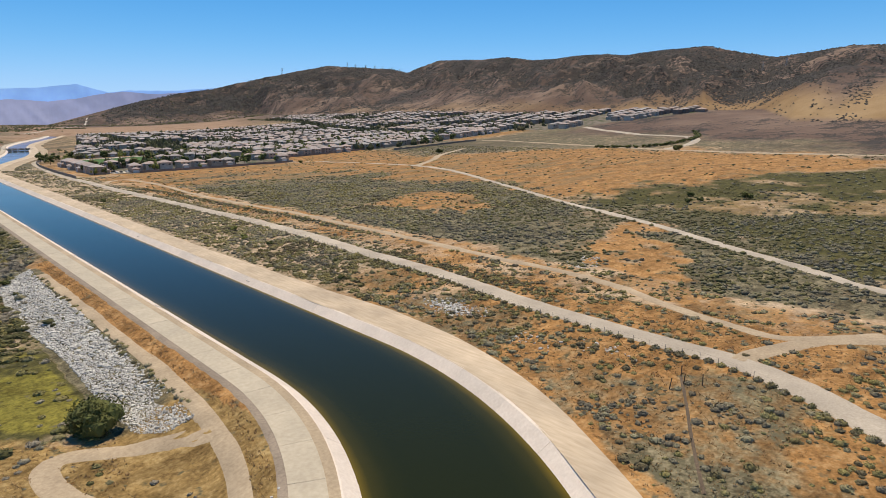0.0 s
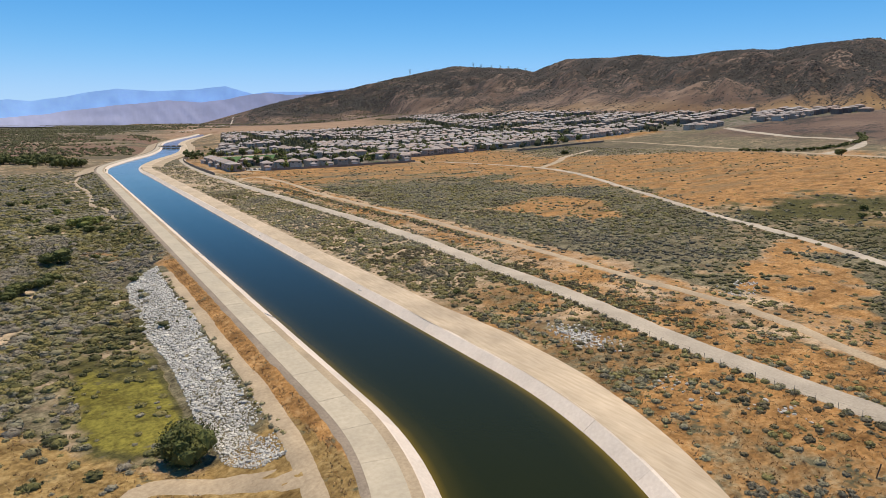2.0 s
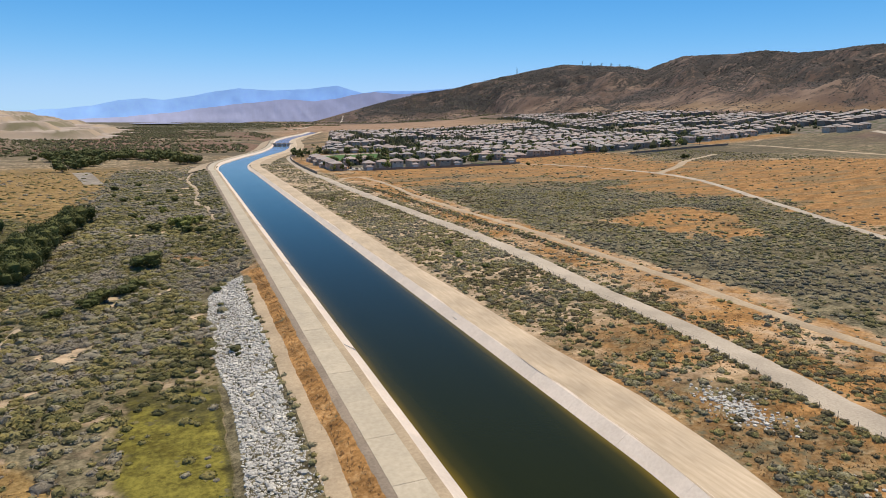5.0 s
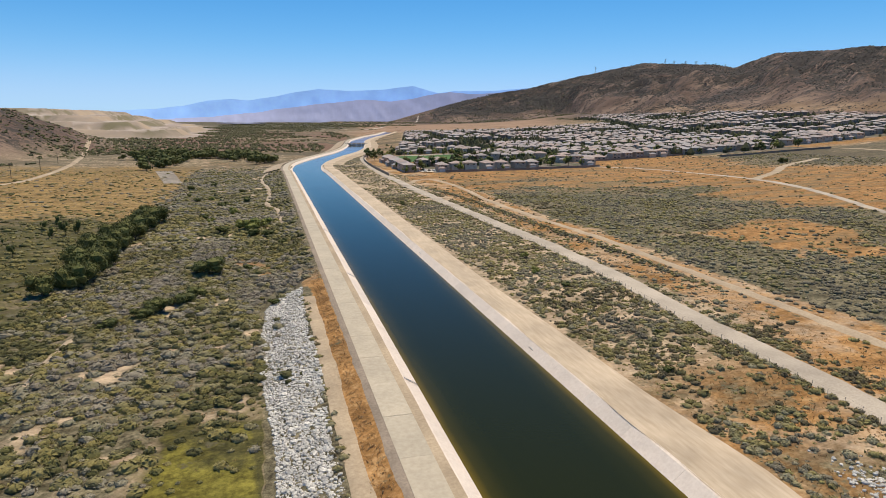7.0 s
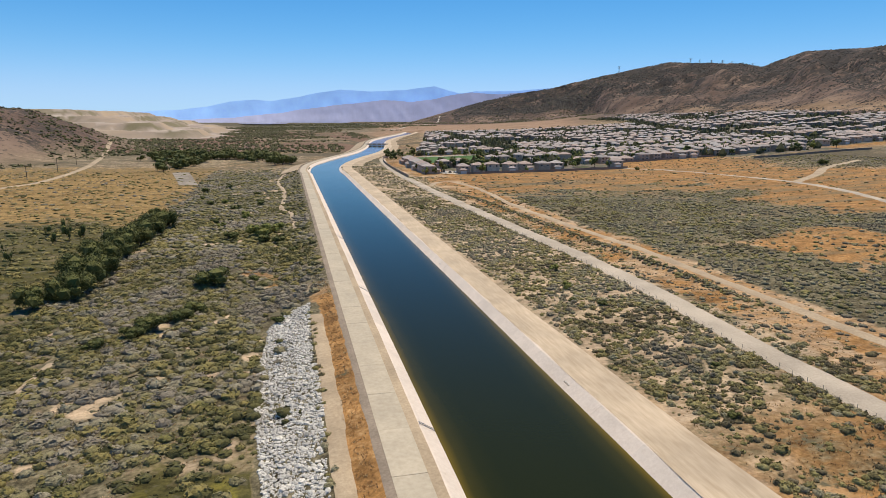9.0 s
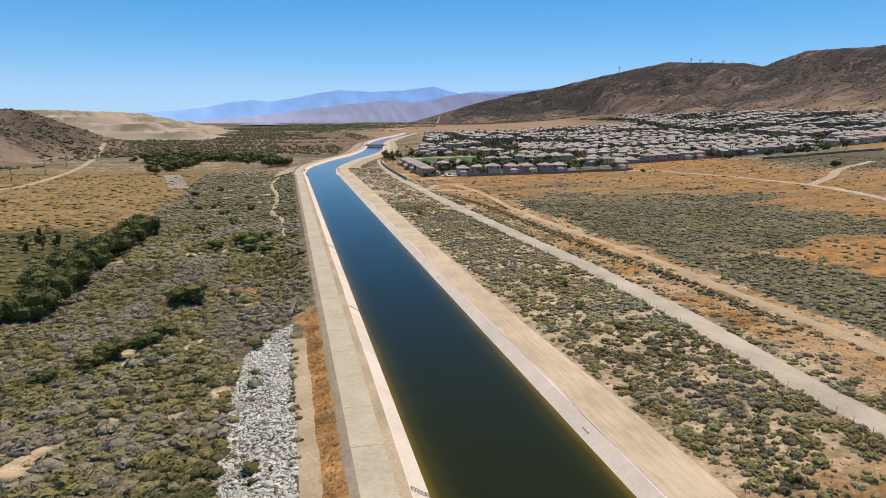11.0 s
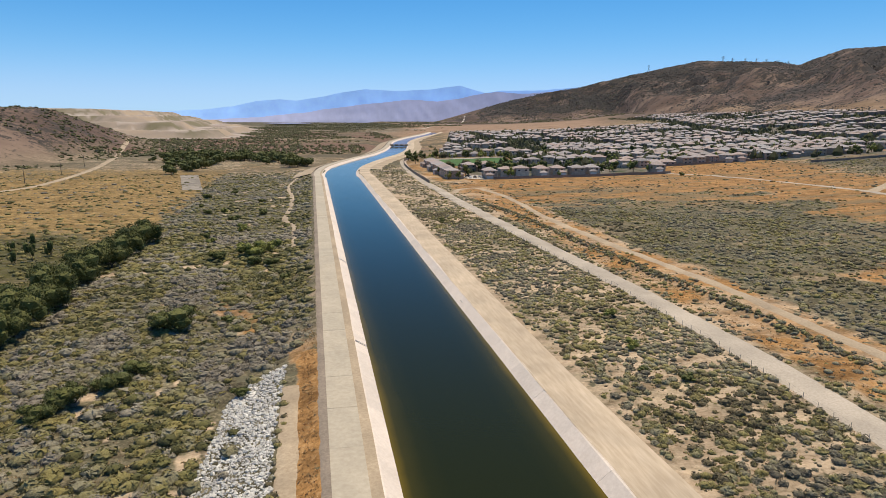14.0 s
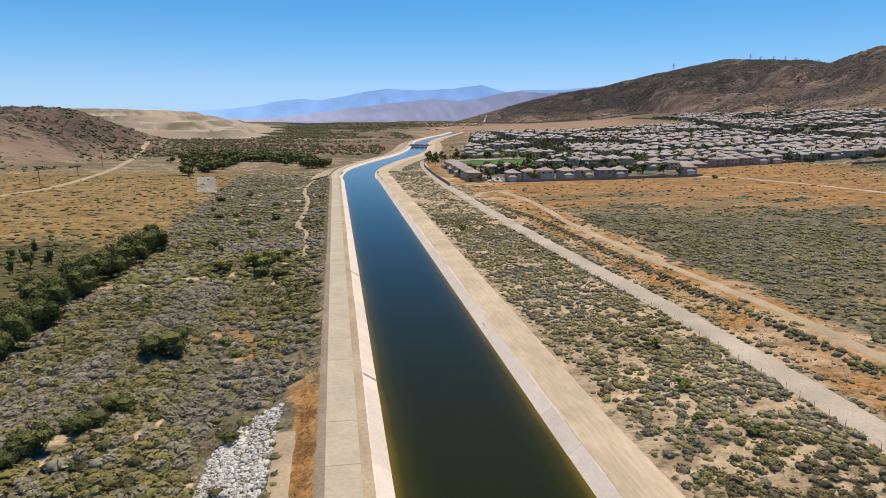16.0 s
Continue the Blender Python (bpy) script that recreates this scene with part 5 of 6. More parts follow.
def build_rocks():
    shapes = [stone_shape(200 + k) for k in range(10)]
    low = []
    for k in range(10):
        v, f = ico(0)
        g = np.random.default_rng(220 + k)
        low.append(keep_above(v * (1 + g.uniform(-0.3, 0.2, len(v)))[:, None] * [1, g.uniform(0.6, 0.95), g.uniform(0.5, 0.8)], f, -0.3))
    slope = tagged(new("rock_slope"), "slope of loose broken pale grey rocks", "riprap")
    n = 14500
    y = rng.uniform(54, 182, n)
    fill = rng.random(n)
    inner, outer = -27.6 + 0.3 * np.sin(y / 9), np.interp(y, [54, 59, 75, 98, 138, 167], [-32, -35, -36, -36.4, -38.2, -37.2]) + 0.5 * np.sin(y / 13)
    inner = inner - 2.4 * (1 - step(70, 110, y)) * rng.random(n)
    x = inner + (outer - inner) * fill
    x = np.where(y > 172, np.maximum(x, -37 + (y - 172) * 0.7), x)
    bare = (fbm(x, y, 7, 3, 81) < 0.34) & (x > -33) & (y < 115)
    x, y = x[~bare], y[~bare]
    z = ground_at(x, y)
    size = np.clip(rng.lognormal(-1.62, 0.42, len(x)) * np.interp(y, [55, 100], [0.72, 1.0]), 0.08, 0.65)
    first = np.zeros(len(x), bool)
    first[np.argsort(np.abs(y - 150) + np.abs(x + 33) * 1.5)[:300]] = True
    meshes = [mesh_of("stone", v, f, MAT_STONE) for v, f in shapes]
    for i in np.nonzero(first)[0]:
        ob = attach(new("stone", meshes[i % 10]), slope)
        s = float(size[i])
        ob.matrix_basis = pose(float(x[i]), float(y[i]), float(z[i]) + s * 0.2, *rng.uniform(-25, 25, 2), rng.uniform(0, 360)) @ Matrix.Diagonal((s, s, s, 1))
    r = ~first
    rest = scatter_mesh("stone_rest", low, x[r], y[r], z[r] + size[r] * 0.2, size[r], size[r] * 1.0, MAT_STONES, "", "")
    attach(rest, slope)
    rest["kind"] = "stuff"
    # rubble dumped on the right bank and in the field
    for cx, cy, sx, sy, num in ((33.5, 62, 2.8, 6, 420), (30, 38, 2.0, 6, 40), (34, 22, 2.0, 5, 24), (83, 62, 3, 4, 70), (92, 66, 3, 3, 50), (-33, 22, 2.5, 4, 90)):
        px, py = rng.normal(cx, sx * 0.6, num), rng.normal(cy, sy * 0.6, num)
        ss = np.clip(rng.lognormal(-1.45, 0.4, num), 0.1, 0.5)
        scatter_mesh("rubble", low, px, py, ground_at(px, py) + ss * 0.15, ss, ss, MAT_STONES, "scattered heap of pale broken rubble", "rubble")


build_rocks()


# ---- fence and posts ----
def build_fence():
    fence = tagged(new("wire_fence"), "low wire fence on steel posts beside the gravel road", "fence")
    r = across(GRAVEL)
    line = GRAVEL - r * 3.6
    sel = line[(line[:, 1] > -5) & (line[:, 1] < 466)]
    s = np.concatenate([[0], np.cumsum(np.hypot(*np.diff(sel, axis=0).T))])
    q = np.arange(0, s[-1], 3.2)
    px, py = np.interp(q, s, sel[:, 0]), np.interp(q, s, sel[:, 1])
    pz = ground_at(px, py)
    bm = block(bmesh.new(), -0.03, 0.03, -0.03, 0.03, -0.2, 1.25, 0.008)
    first = part("post", bm, MAT_METAL, fence)
    first.location = (px[0], py[0], pz[0])
    for x, y, z in zip(px[1:], py[1:], pz[1:]):
        p = attach(new("post", first.data), fence)
        p.location = (x, y, z)
        p.rotation_euler = (rng.normal() * 0.03, rng.normal() * 0.03, rng.uniform(0, 3))
    for h in (0.45, 0.85, 1.25):
        a = np.stack([px, py, pz + h - 0.015], 1)
        b = a + [0, 0, 0.01]
        v = np.stack([a, b], 1).reshape(-1, 3)
        attach(new("wire", mesh_of("wire", v, grid_faces(len(px), 2), MAT_METAL)), fence)


build_fence()


def marker_posts():
    bm = block(bmesh.new(), -0.07, 0.07, -0.07, 0.07, -0.3, 1.9, 0.015)
    first = None
    for x, y in ((29.5, 5.5), (31.0, 3.2), (32.0, 7.2), (27.0, 6.5)):
        z = float(ground_at(x, y)[0])
        if first is None:
            me = bpy.data.meshes.new("wooden_post")
            bm.to_mesh(me)
            bm.free()
            me.materials.append(MAT_WOOD)
            first = me
        ob = tagged(new("wooden_post", first), "short weathered wooden post in dry grass", "post", "posts on the bank")
        ob.matrix_basis = pose(x, y, z, rng.normal() * 3, rng.normal() * 3, 20)


marker_posts()


def power_poles():
    pole = tagged(new("power_pole"), "weathered wooden power pole with cross-arm", "power pole", "poles along the valley road")
    bm = bmesh.new()
    bmesh.ops.create_cone(bm, cap_ends=True, segments=8, radius1=0.24, radius2=0.15, depth=12)
    bmesh.ops.translate(bm, vec=(0, 0, 5.6), verts=bm.verts)
    part("mast", bm, MAT_WOOD, pole)
    part("cross_arm", block(bmesh.new(), -1.5, 1.5, -0.09, 0.09, 10.6, 10.85, 0.02), MAT_WOOD, pole)
    for dx in (-1.3, -0.6, 0.6, 1.3):
        part("insulator", block(bmesh.new(), dx - 0.06, dx + 0.06, -0.06, 0.06, 10.85, 11.15, 0.02), MAT_METAL, pole)
    spots = [(-226, 505), (-222, 566), (-224, 640), (-232, 720), (-246, 805), (-262, 900)]
    for k, (x, y) in enumerate(spots):
        m = pose(x, y, float(ground_at(x, y)[0]), 0, 0, 15)
        if k == 0:
            pole.matrix_basis = m
        else:
            copy_thing(pole, m)


power_poles()


def pylons():
    """Lattice towers along the skyline."""
    tower = tagged(new("pylon"), "distant steel lattice power pylon on the ridge", "pylon", "pylons on the ridge")
    bm = bmesh.new()
    h = 46.0

    def bar(a, b, w=0.5):
        a, b = Vector(a), Vector(b)
        d = b - a
        made = bmesh.ops.create_cube(bm, size=1.0)["verts"]
        bmesh.ops.scale(bm, vec=(w, w, d.length), verts=made)
        bmesh.ops.rotate(bm, matrix=d.to_track_quat("Z", "Y").to_matrix(), verts=made)
        bmesh.ops.translate(bm, vec=(a + b) / 2, verts=made)
    for sx in (-1, 1):
        for sy in (-1, 1):
            bar((sx * 5, sy * 5, -3), (sx * 1.2, sy * 1.2, h))
        for k in range(4):
            z0, z1 = k * 11.0, (k + 1) * 11.0
            w0, w1 = 5 - 3.8 * z0 / h, 5 - 3.8 * z1 / h
            bar((sx * w0, -w0, z0), (sx * w1, w1, z1), 0.3)
            bar((-w0, sx * w0, z0), (w1, sx * w1, z1), 0.3)
    part("lattice", bm, MAT_METAL, tower)
    for z in (34, 40, 46):
        part("cross_arm", block(bmesh.new(), -9, 9, -0.4, 0.4, z - 0.4, z + 0.4), MAT_METAL, tower)
    first = True
    for az, r in ((34.6, 4380), (35.3, 4380), (36.2, 4340), (37.0, 4300), (37.7, 4280), (38.5, 4250), (39.2, 4200), (29.0, 4430), (70.6, 1500), (72.3, 1480)):
        x, y = -45 + r * math.sin(radians(az)), 20 + r * math.cos(radians(az))
        k = 1.0 if r > 2000 else 0.42
        m = pose(x, y, float(ground_at(x, y)[0]), 0, 0, -az + 20) @ Matrix.Diagonal((k, k, k, 1))
        if first:
            tower.matrix_basis = m
            first = False
        else:
            copy_thing(tower, m)


pylons()


# ---- canal fittings ----
def canal_fittings():
    bridge = tagged(new("check_structure"), "concrete check gate structure across the canal", "canal gate")
    i = int(np.argmin(np.abs(CANAL[:, 1] - 1045)))
    r = across(CANAL)[i]
    bridge.matrix_basis = pose(float(CANAL[i, 0]), float(CANAL[i, 1]), 0, 0, 0, math.degrees(math.atan2(r[1], r[0])))
    part("deck", block(bmesh.new(), -18, 18, -2.0, 2.0, 1.9, 2.5, 0.1), MAT_PALE, bridge)
    for x in (-15, -8, 0, 8, 15):
        part("pier", block(bmesh.new(), x - 0.6, x + 0.6, -2.4, 2.4, -2, 1.9, 0.1), MAT_PALE, bridge)
    for x in (-11.5, -4, 4, 11.5):
        part("gate", block(bmesh.new(), x - 2.8, x + 2.8, -0.3, 0.3, 0.4, 3.2, 0.05), MAT_SHOULDER, bridge)
    for y in (-2.1, 2.1):
        part("railing", block(bmesh.new(), -19, 19, y - 0.05, y + 0.05, 3.4, 3.5), MAT_METAL, bridge)
    # depth markers painted plates on the right lining
    for y, x in ((121.5, 13.4), (213, 13.4)):
        sign = tagged(new("marker_plate"), "small dark marker plate on the canal lining", "marker", "markers on the lining")
        sign.matrix_basis = pose(x, y, 0.92, 0, -30, 0)
        part("plate", block(bmesh.new(), -0.55, 0.55, -1.0, 1.0, 0, 0.04, 0.01), MAT_SHOULDER, sign)
        for k in range(3):
            part("bar", block(bmesh.new(), -0.4, 0.4, -0.75 + k * 0.55, -0.45 + k * 0.55, 0.045, 0.055), MAT_TRIM, sign)
    # ladders of safety rungs on the left lining
    for y in (112.0, 188.0, 262.0):
        lad = tagged(new("rung_ladder"), "steel rung ladder set into the concrete lining", "ladder", "ladders on the lining")
        lad.matrix_basis = pose(-13.2, y, 0.84, 0, 32.5, 0)
        for sy in (-0.3, 0.3):
            part("rail", block(bmesh.new(), -1.4, 1.3, sy - 0.03, sy + 0.03, 0.03, 0.09), MAT_METAL, lad)
        for k in range(6):
            part("rung", block(bmesh.new(), -1.3 + k * 0.5, -1.24 + k * 0.5, -0.3, 0.3, 0.04, 0.08), MAT_METAL, lad)


canal_fittings()


# ---- the housing estate ----
def hip_roof(bm, x0, x1, y0, y1, z, rise, over=0.6):
    x0, x1, y0, y1 = x0 - over, x1 + over, y0 - over, y1 + over
    w, l = x1 - x0, y1 - y0
    if w < l:
        a, b = ((x0 + x1) / 2, y0 + w / 2), ((x0 + x1) / 2, y1 - w / 2)
    else:
        a, b = (x0 + l / 2, (y0 + y1) / 2), (x1 - l / 2, (y0 + y1) / 2)
    base = [bm.verts.new(p) for p in ((x0, y0, z), (x1, y0, z), (x1, y1, z), (x0, y1, z))]
    low = [bm.verts.new((v.co.x, v.co.y, z - 0.25)) for v in base]
    p, q = bm.verts.new((*a, z + rise)), bm.verts.new((*b, z + rise))
    if w < l:
        fs = [(base[0], base[1], p), (base[1], base[2], q, p), (base[2], base[3], q), (base[3], base[0], p, q)]
    else:
        fs = [(base[0], base[1], q, p), (base[1], base[2], q), (base[2], base[3], p, q), (base[3], base[0], p)]
    for f in fs:
        bm.faces.new(f)
    for i in range(4):
        j = (i + 1) % 4
        bm.faces.new((low[i], low[j], base[j], base[i]))
    bm.faces.new(low[::-1])


PLANS = [((-4.6, 4.6, -6, 4, 5.6), (-4.6, 1.0, 4, 7.5, 2.9), 2.0),
         ((-4.2, 4.2, -6.5, 5, 5.4), (-1.0, 4.2, 5, 8, 2.8), 2.1),
         ((-5.0, 5.0, -5, 4, 5.7), (-5.0, 1.4, -8, -5, 2.9), 1.9),
         ((-5.0, 5.0, -7, 6, 3.0), (-2, 5.0, 6, 8.5, 2.9), 2.4)]


def make_house(plan):
    main, wing, rise = plan
    house = tagged(new("house"), "beige stucco tract house with a grey-brown tiled hip roof", "house", "houses of the estate")
    x0, x1, y0, y1, h = main
    bm = bmesh.new()
    block(bm, x0, x1, y0, y1, -1.2, h)
    u0, u1, v0, v1, g = wing
    block(bm, u0, u1, v0 - 0.01, v1 + 0.01, -1.2, g)
    part("wall", bm, MAT_WALL, house)
    bm = bmesh.new()
    hip_roof(bm, x0, x1, y0, y1, h, rise)
    part("roof", bm, MAT_ROOF, house)
    bm = bmesh.new()
    hip_roof(bm, u0, u1, v0, v1, g, 1.3, 0.45)
    part("porch_roof", bm, MAT_ROOF, house)
    levels = (0.9, 3.5) if h > 4 else (0.9,)
    for z in levels:
        for cx in (x0 + 2.4, x1 - 2.6):
            for y, s in ((y0, -1), (y1, 1)):
                if s == 1 and z < 2:
                    continue
                w = part("window", block(bmesh.new(), cx - 1.0, cx + 1.0, min(y, y + s * 0.08), max(y, y + s * 0.08), z, z + 1.35), MAT_TRIM, house)
                part("pane", block(bmesh.new(), cx - 0.86, cx + 0.86, min(y + s * 0.08, y + s * 0.1), max(y + s * 0.08, y + s * 0.1), z + 0.12, z + 1.23), MAT_GLASS, w)
    part("garage_door", block(bmesh.new(), (u0 + u1) / 2 - 2.3, (u0 + u1) / 2 + 2.3, v1, v1 + 0.09, -0.1, 2.2), MAT_TRIM, house)
    return house


def estate_plots():
    """Rows of plots along streets; the front rows first."""
    plots = [(74 + 1.5 * k * 0.5, 505 + 13.2 * k, 90 + rng.normal() * 3) for k in range(10)]
    rows, y, k = [], 383.0, 0
    while y < 2100:
        rows.append((y, 0 if k % 2 == 0 else 180))
        y += 18.5 if k % 2 == 0 else 31.0 + (22 if k % 6 == 5 else 0)
        k += 1
    for y, turn in rows:
        for x in np.arange(60, 1250, 13.2):
            bend = 8 * math.sin(x / 95.0 + y / 160.0) + 6 * math.sin(x / 47.0 + y / 70.0)
            px, py = x + rng.normal() * 0.8, y + rng.normal() * 1.3 + (bend if y > 560 or x > 640 else 0)
            if not bool(settled(np.array([px]), np.array([py]))[0]):
                continue
            if np.hypot(BELT_HIGH[:, 0] - px, BELT_HIGH[:, 1] - py).min() < 22 or np.hypot(BELT_LOW[:, 0] - px, BELT_LOW[:, 1] - py).min() < 15:
                continue
            if float(fbm(np.array([px]), np.array([py]), 70, 2, 99)[0]) > 0.66 or (int(x / 13.2) % 13 == 0 and y > 540):
                continue
            plots.append((px, py, turn + rng.normal() * 4 + (90 if rng.random() < 0.12 else 0)))
    return plots


def build_estate():
    plots = estate_plots()
    order = sorted(plots, key=lambda p: math.hypot(p[0] + 30, p[1] - 60))
    near, rest = order[:290], order[290:]
    kinds = [make_house(p) for p in PLANS]
    fresh = [True] * 4
    for x, y, turn in near:
        k = int(rng.choice([0, 1, 2, 3], p=[0.32, 0.3, 0.28, 0.1]))
        z = float(ground_at(x, y)[0]) + 0.35
        m = pose(x, y, z, 0, 0, turn)
        if fresh[k]:
            kinds[k].matrix_basis = m
            fresh[k] = False
        else:
            copy_thing(kinds[k], m)
    # the farther houses, too small to tell their parts
    xs, ys = np.array([p[0] for p in rest]), np.array([p[1] for p in rest])
    zs = ground_at(xs, ys) + 0.3
    wv, wf, rv, rf = [], [], [], []
    for (x, y, turn), z in zip(rest, zs):
        (x0, x1, y0, y1, h), wing, rise = PLANS[int(rng.integers(0, 4))]
        c, s = math.cos(radians(turn)), math.sin(radians(turn))
        for out, fac, pts, fcs in (
                (wv, wf, [(a, b, q) for q in (-1.5, h) for a, b in ((x0, y0), (x1, y0), (x1, y1), (x0, y1))], [(0, 1, 5, 4), (1, 2, 6, 5), (2, 3, 7, 6), (3, 0, 4, 7)]),
                (rv, rf, [(x0 - 0.6, y0 - 0.6, h), (x1 + 0.6, y0 - 0.6, h), (x1 + 0.6, y1 + 0.6, h), (x0 - 0.6, y1 + 0.6, h), (x0 + 4.0, (y0 + y1) / 2, h + rise), (x1 - 4.0, (y0 + y1) / 2, h + rise)],
                 [(0, 1, 5, 4), (1, 2, 5, 5), (2, 3, 4, 5), (3, 0, 4, 4)])):
            b0 = len(out)
            out.extend([(x + a * c - b * s, y + a * s + b * c, z + q) for a, b, q in pts])
            for f in fcs:
                fac.append([b0 + f[0], b0 + f[1], b0 + f[2]])
                if f[3] != f[2]:
                    fac.append([b0 + f[0], b0 + f[2], b0 + f[3]])
    far = tagged(new("far_houses"), "crowded far rows of beige houses with hip roofs", "houses", kind="stuff")
    attach(new("walls", mesh_of("walls", wv, wf, MAT_WALL_FAR_SHADED)), far)["kind"] = "stuff"
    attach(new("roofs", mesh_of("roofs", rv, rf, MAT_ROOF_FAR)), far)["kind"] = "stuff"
    # street and garden trees
    tree = [make_tree("garden_tree", 180 + k, 120, 0.08, MAT_LEAF if k else MAT_LEAF_LIGHT, "rounded green garden tree among the houses", "tree", 6, 0.5, 0.95) for k in range(3)]
    fresh = [True] * 3
    spots = []
    for k in range(330):
        x, y = rng.uniform(70, 560), rng.uniform(490, 760)
        spots.append((x, y))
    for k in range(60):
        spots.append((rng.uniform(86, 190), rng.choice([rng.normal(604, 6), rng.normal(728, 7), rng.normal(735, 7)])))
    for k in range(40):
        spots.append((rng.normal(88, 4), rng.uniform(500, 720)))
    done = []
    for x, y in spots:
        if math.hypot(x - 130, (y - 660) * 0.9) < 42 or (y < 495 and x > 100) or len(done) > 290:
            continue
        if not (settled(np.array([x]), np.array([y]))[0] or x < 190):
            continue
        k = int(rng.integers(0, 3))
        done.append(k)
        tagged(place(tree[k], x, y, rng.uniform(2.4, 4.6), rng.uniform(0, 360), 1.25, 0.05, fresh[k]), group="trees of the estate")
        fresh[k] = False
    # far greenery as one mass
    n = 21000
    x, y = rng.uniform(-450, 1250, n), rng.uniform(540, 2700, n)
    inn = settled(x, y)
    d, _ = nearest(x, y, CANAL)
    valley = (x < 60) & (y > 900) & (x > -420 + 0.05 * y) & (np.abs(d) > 50) & (fbm(x, y, 110, 4, 55) > 0.53) & (terraces(x, y)[2] < 0.02)
    edge = (x > 60) & ~inn & (fbm(x, y, 160, 3, 57) > 0.60) & (y > 1750) & (x - 0.5 * y < -700)
    ok = (inn & (y > 540)) | valley | edge
    # belts of trees at the far edge of the plain
    ra, rr = np.radians(rng.uniform(-15, 29, 14000)), rng.uniform(2300, 4500, 14000)
    bx, by = -45 + rr * np.sin(ra), 20 + rr * np.cos(ra)
    belt = (fbm(bx * 0.4, by, 150, 4, 59) > np.where(np.degrees(ra) > 10, np.where(rr > 3150, 0.44, 0.9), 0.50)) & (terraces(bx, by)[2] < 0.02)
    # scrub dotted over the near plain, and the planted belts of the estate
    px, py = rng.uniform(-420, 150, 11000), rng.uniform(880, 2400, 11000)
    d, _ = nearest(px, py, CANAL)
    dot = (np.abs(d) > 46) & (px > -420 + 0.1 * py) & (fbm(px, py + 0.4 * px, 75, 5, 65) > 0.46) & (terraces(px, py)[2] < 0.02)
    ka, kb = rng.integers(0, len(BELT_HIGH), 520), rng.integers(0, len(BELT_LOW), 230)
    green = np.vstack([BELT_HIGH[ka] + rng.normal(0, 6.5, (520, 2)), BELT_LOW[kb] + rng.normal(0, 4.5, (230, 2))])
    x, y = np.concatenate([x[ok], bx[belt], px[dot], green[:, 0]]), np.concatenate([y[ok], by[belt], py[dot], green[:, 1]])
    shp = [shrub_shape(0, 5, 0.3, 300 + k) for k in range(6)]
    size = (0.9 + 2.7 * rng.uniform(0, 1, len(x)) ** 1.6) * np.where(settled(x, y), 1.25, 1.0) * np.where(y > 2300, 1.5, 1.0)
    scatter_mesh("far_trees", shp, x, y, ground_at(x, y) - 0.2, size, size * np.where(settled(x, y), 2.3, 1.1), MAT_FAR_LEAF, "far dark trees and shrubs", "trees")


build_estate()


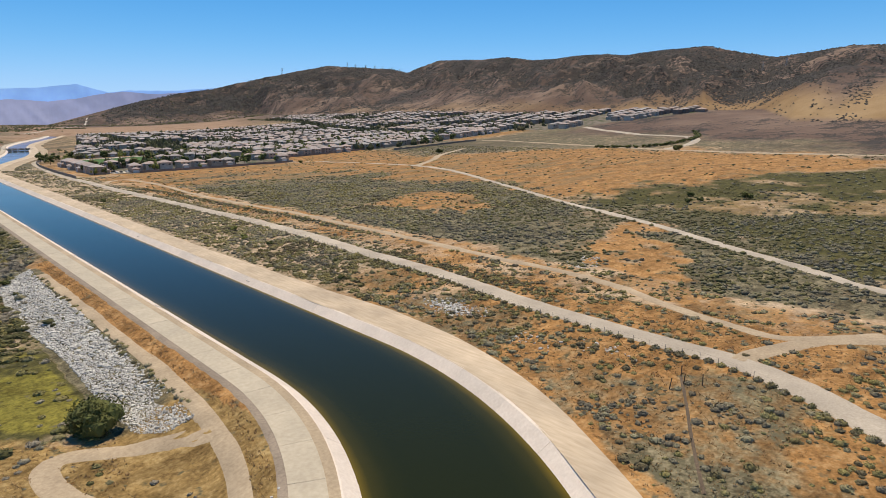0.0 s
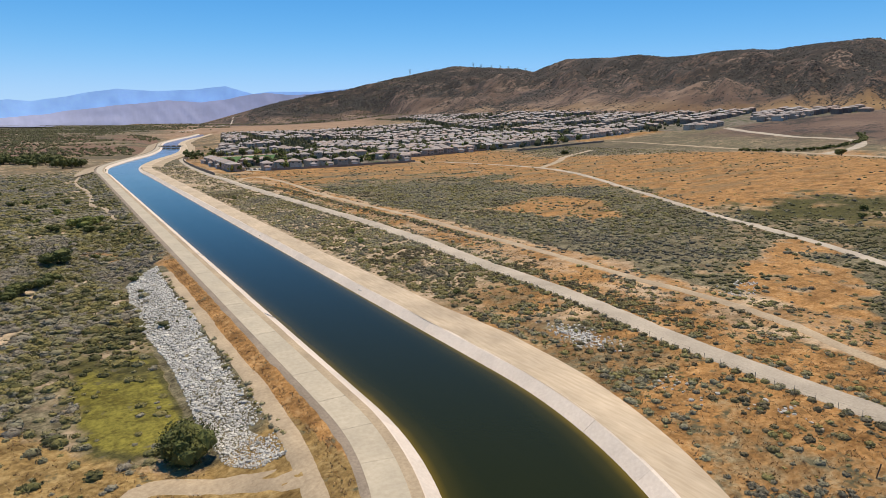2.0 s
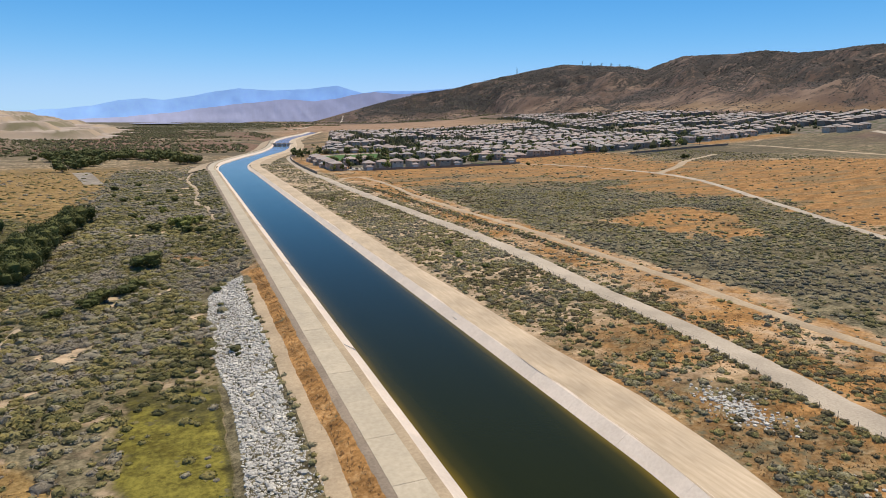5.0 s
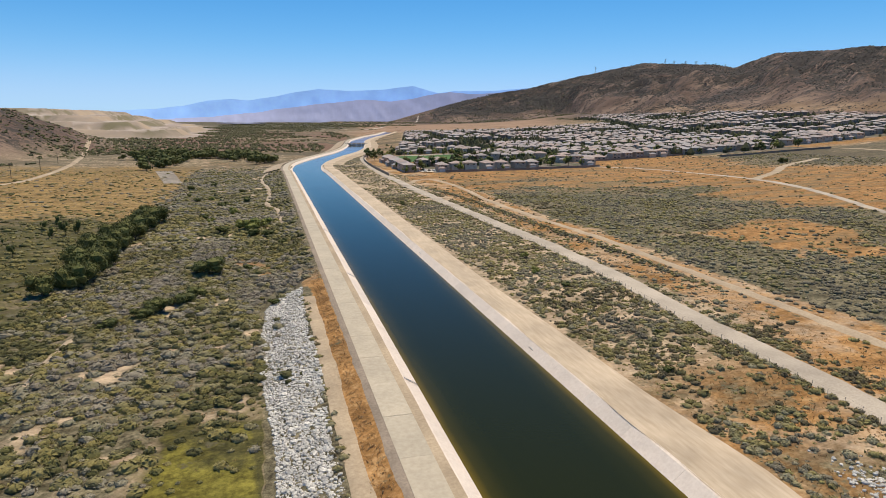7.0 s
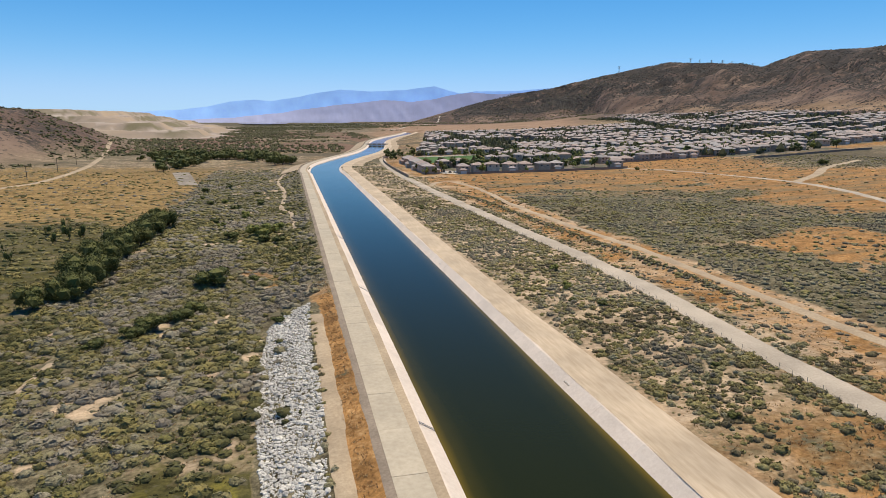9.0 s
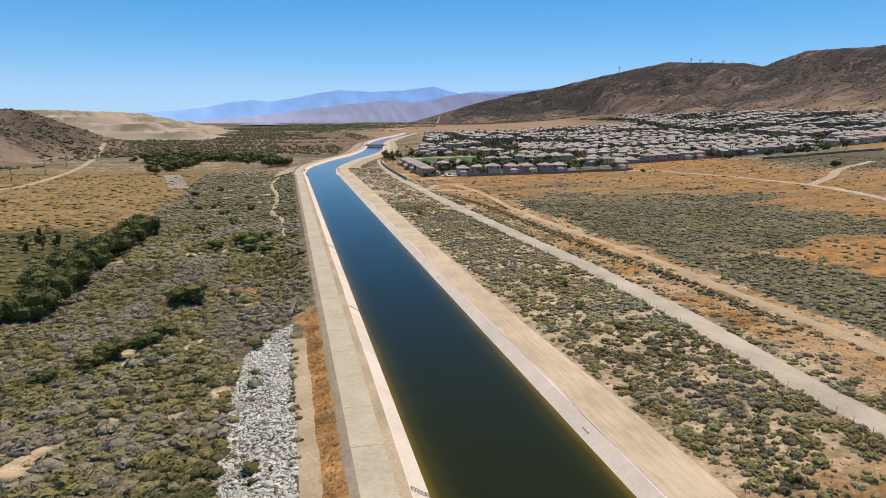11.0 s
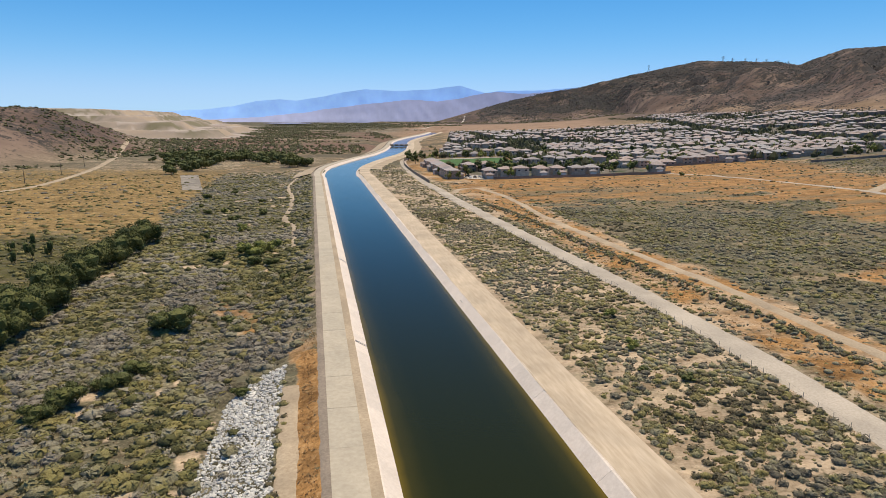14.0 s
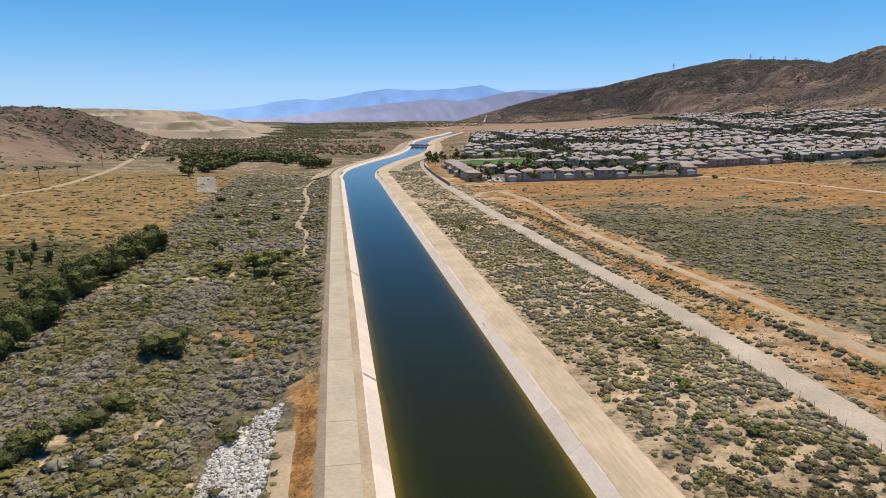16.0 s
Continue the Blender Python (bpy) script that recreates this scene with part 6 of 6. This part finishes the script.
def estate_edges():
    # garden walls along the front rows
    def wall(name, pts, height, label):
        p = smooth_path(pts, 3.0)
        z = ground_at(p[:, 0], p[:, 1])
        r = across(p)
        v = np.stack([np.concatenate([p + r * s * 0.12, (z + q)[:, None]], 1) for s, q in ((-1, -0.6), (-1, height), (1, height), (1, -0.6))], 1).reshape(-1, 3)
        tagged(new(name, mesh_of(name, v, grid_faces(len(p), 4), MAT_BLOCKWALL)), label, "wall")
    wall("block_wall", [(84, 748), (76, 716), (67, 688), (60, 640), (56.5, 591), (54.5, 530), (53.5, 476)], 2.2, "brown masonry wall along the estate edge")
    wall("garden_wall", [(100, 486), (140, 486), (180, 487), (236, 489)], 1.8, "brown garden wall behind the front houses")
    wall("garden_wall", [(242, 545), (300, 546), (362, 548)], 1.8, "brown garden wall behind the front houses")
    wall("garden_wall", [(366, 504), (420, 503), (492, 504)], 1.8, "brown garden wall behind the front houses")

    def patch(name, pts, material, label, category, lift):
        grid = []
        n = 12
        for i in range(n + 1):
            for j in range(n + 1):
                a, b = i / n, j / n
                p = (np.array(pts[0]) * (1 - a) + np.array(pts[1]) * a) * (1 - b) + (np.array(pts[3]) * (1 - a) + np.array(pts[2]) * a) * b
                grid.append(p)
        grid = np.array(grid)
        z = ground_at(grid[:, 0], grid[:, 1]) + lift
        tagged(new(name, mesh_of(name, np.concatenate([grid, z[:, None]], 1), grid_faces(n + 1, n + 1), material, True)), label, category, kind="structure")
    patch("lawn", [(98, 612), (168, 640), (172, 706), (100, 690)], MAT_LAWN, "bright green lawn of the small park", "lawn", 0.5)
    patch("park_path", [(90, 694), (176, 712), (178, 722), (90, 706)], MAT_PALE, "pale paved edge of the park", "pavement", 0.45)
    patch("gravel_pad", [(-107, 513), (-94, 512), (-117, 634), (-130, 628)], MAT_PAD, "grey bare gravel pad in the valley", "pad", 0.2)
    patch("parking", [(84, 492), (97, 492), (97, 520), (84, 520)], MAT_PALE, "pale concrete turning court between houses", "pavement", 0.45)


estate_edges()


def lake():
    a = np.linspace(0, 2 * np.pi, 72, endpoint=False)
    wob = 1 + 0.25 * (fbm(np.cos(a) * 3 + 9, np.sin(a) * 3, 1.0, 3, 15) - 0.5)
    ring = np.stack([-150 + 130 * np.cos(a) * wob, 3760 + 330 * np.sin(a) * wob, 0 * a + 7.0], 1)
    v = np.vstack([[[-150, 3760, 7.0]], ring])
    f = np.array([[0, 1 + k, 1 + (k + 1) % 72] for k in range(72)])
    tagged(new("lake", mesh_of("lake", v, f, MAT_WATER)), "distant lake reflecting the pale sky", "water", kind="structure")


lake()


def car(x, y, turn, paint):
    body = tagged(new("car"), "parked car on the concrete court", "car", "parked cars")
    bm = bmesh.new()
    block(bm, -2.2, 2.2, -0.9, 0.9, 0.35, 0.95, 0.12)
    block(bm, -1.3, 1.1, -0.78, 0.78, 0.9, 1.5, 0.2)
    part("body", bm, paint, body)
    for sx in (-1.35, 1.35):
        for sy in (-0.88, 0.88):
            bm = bmesh.new()
            bmesh.ops.create_cone(bm, cap_ends=True, segments=10, radius1=0.34, radius2=0.34, depth=0.22)
            bmesh.ops.rotate(bm, matrix=Matrix.Rotation(radians(90), 3, "X"), verts=bm.verts)
            bmesh.ops.translate(bm, vec=(sx, sy, 0.34), verts=bm.verts)
            part("wheel", bm, MAT_ASPHALT, body)
    body.matrix_basis = pose(x, y, float(ground_at(x, y)[0]) + 0.45, 0, 0, turn)


for k, (x, y) in enumerate(((87, 500), (91, 503), (94, 499), (88, 511))):
    car(x, y, 80 + k * 9, MAT_TRIM if k % 2 == 0 else MAT_ASPHALT)
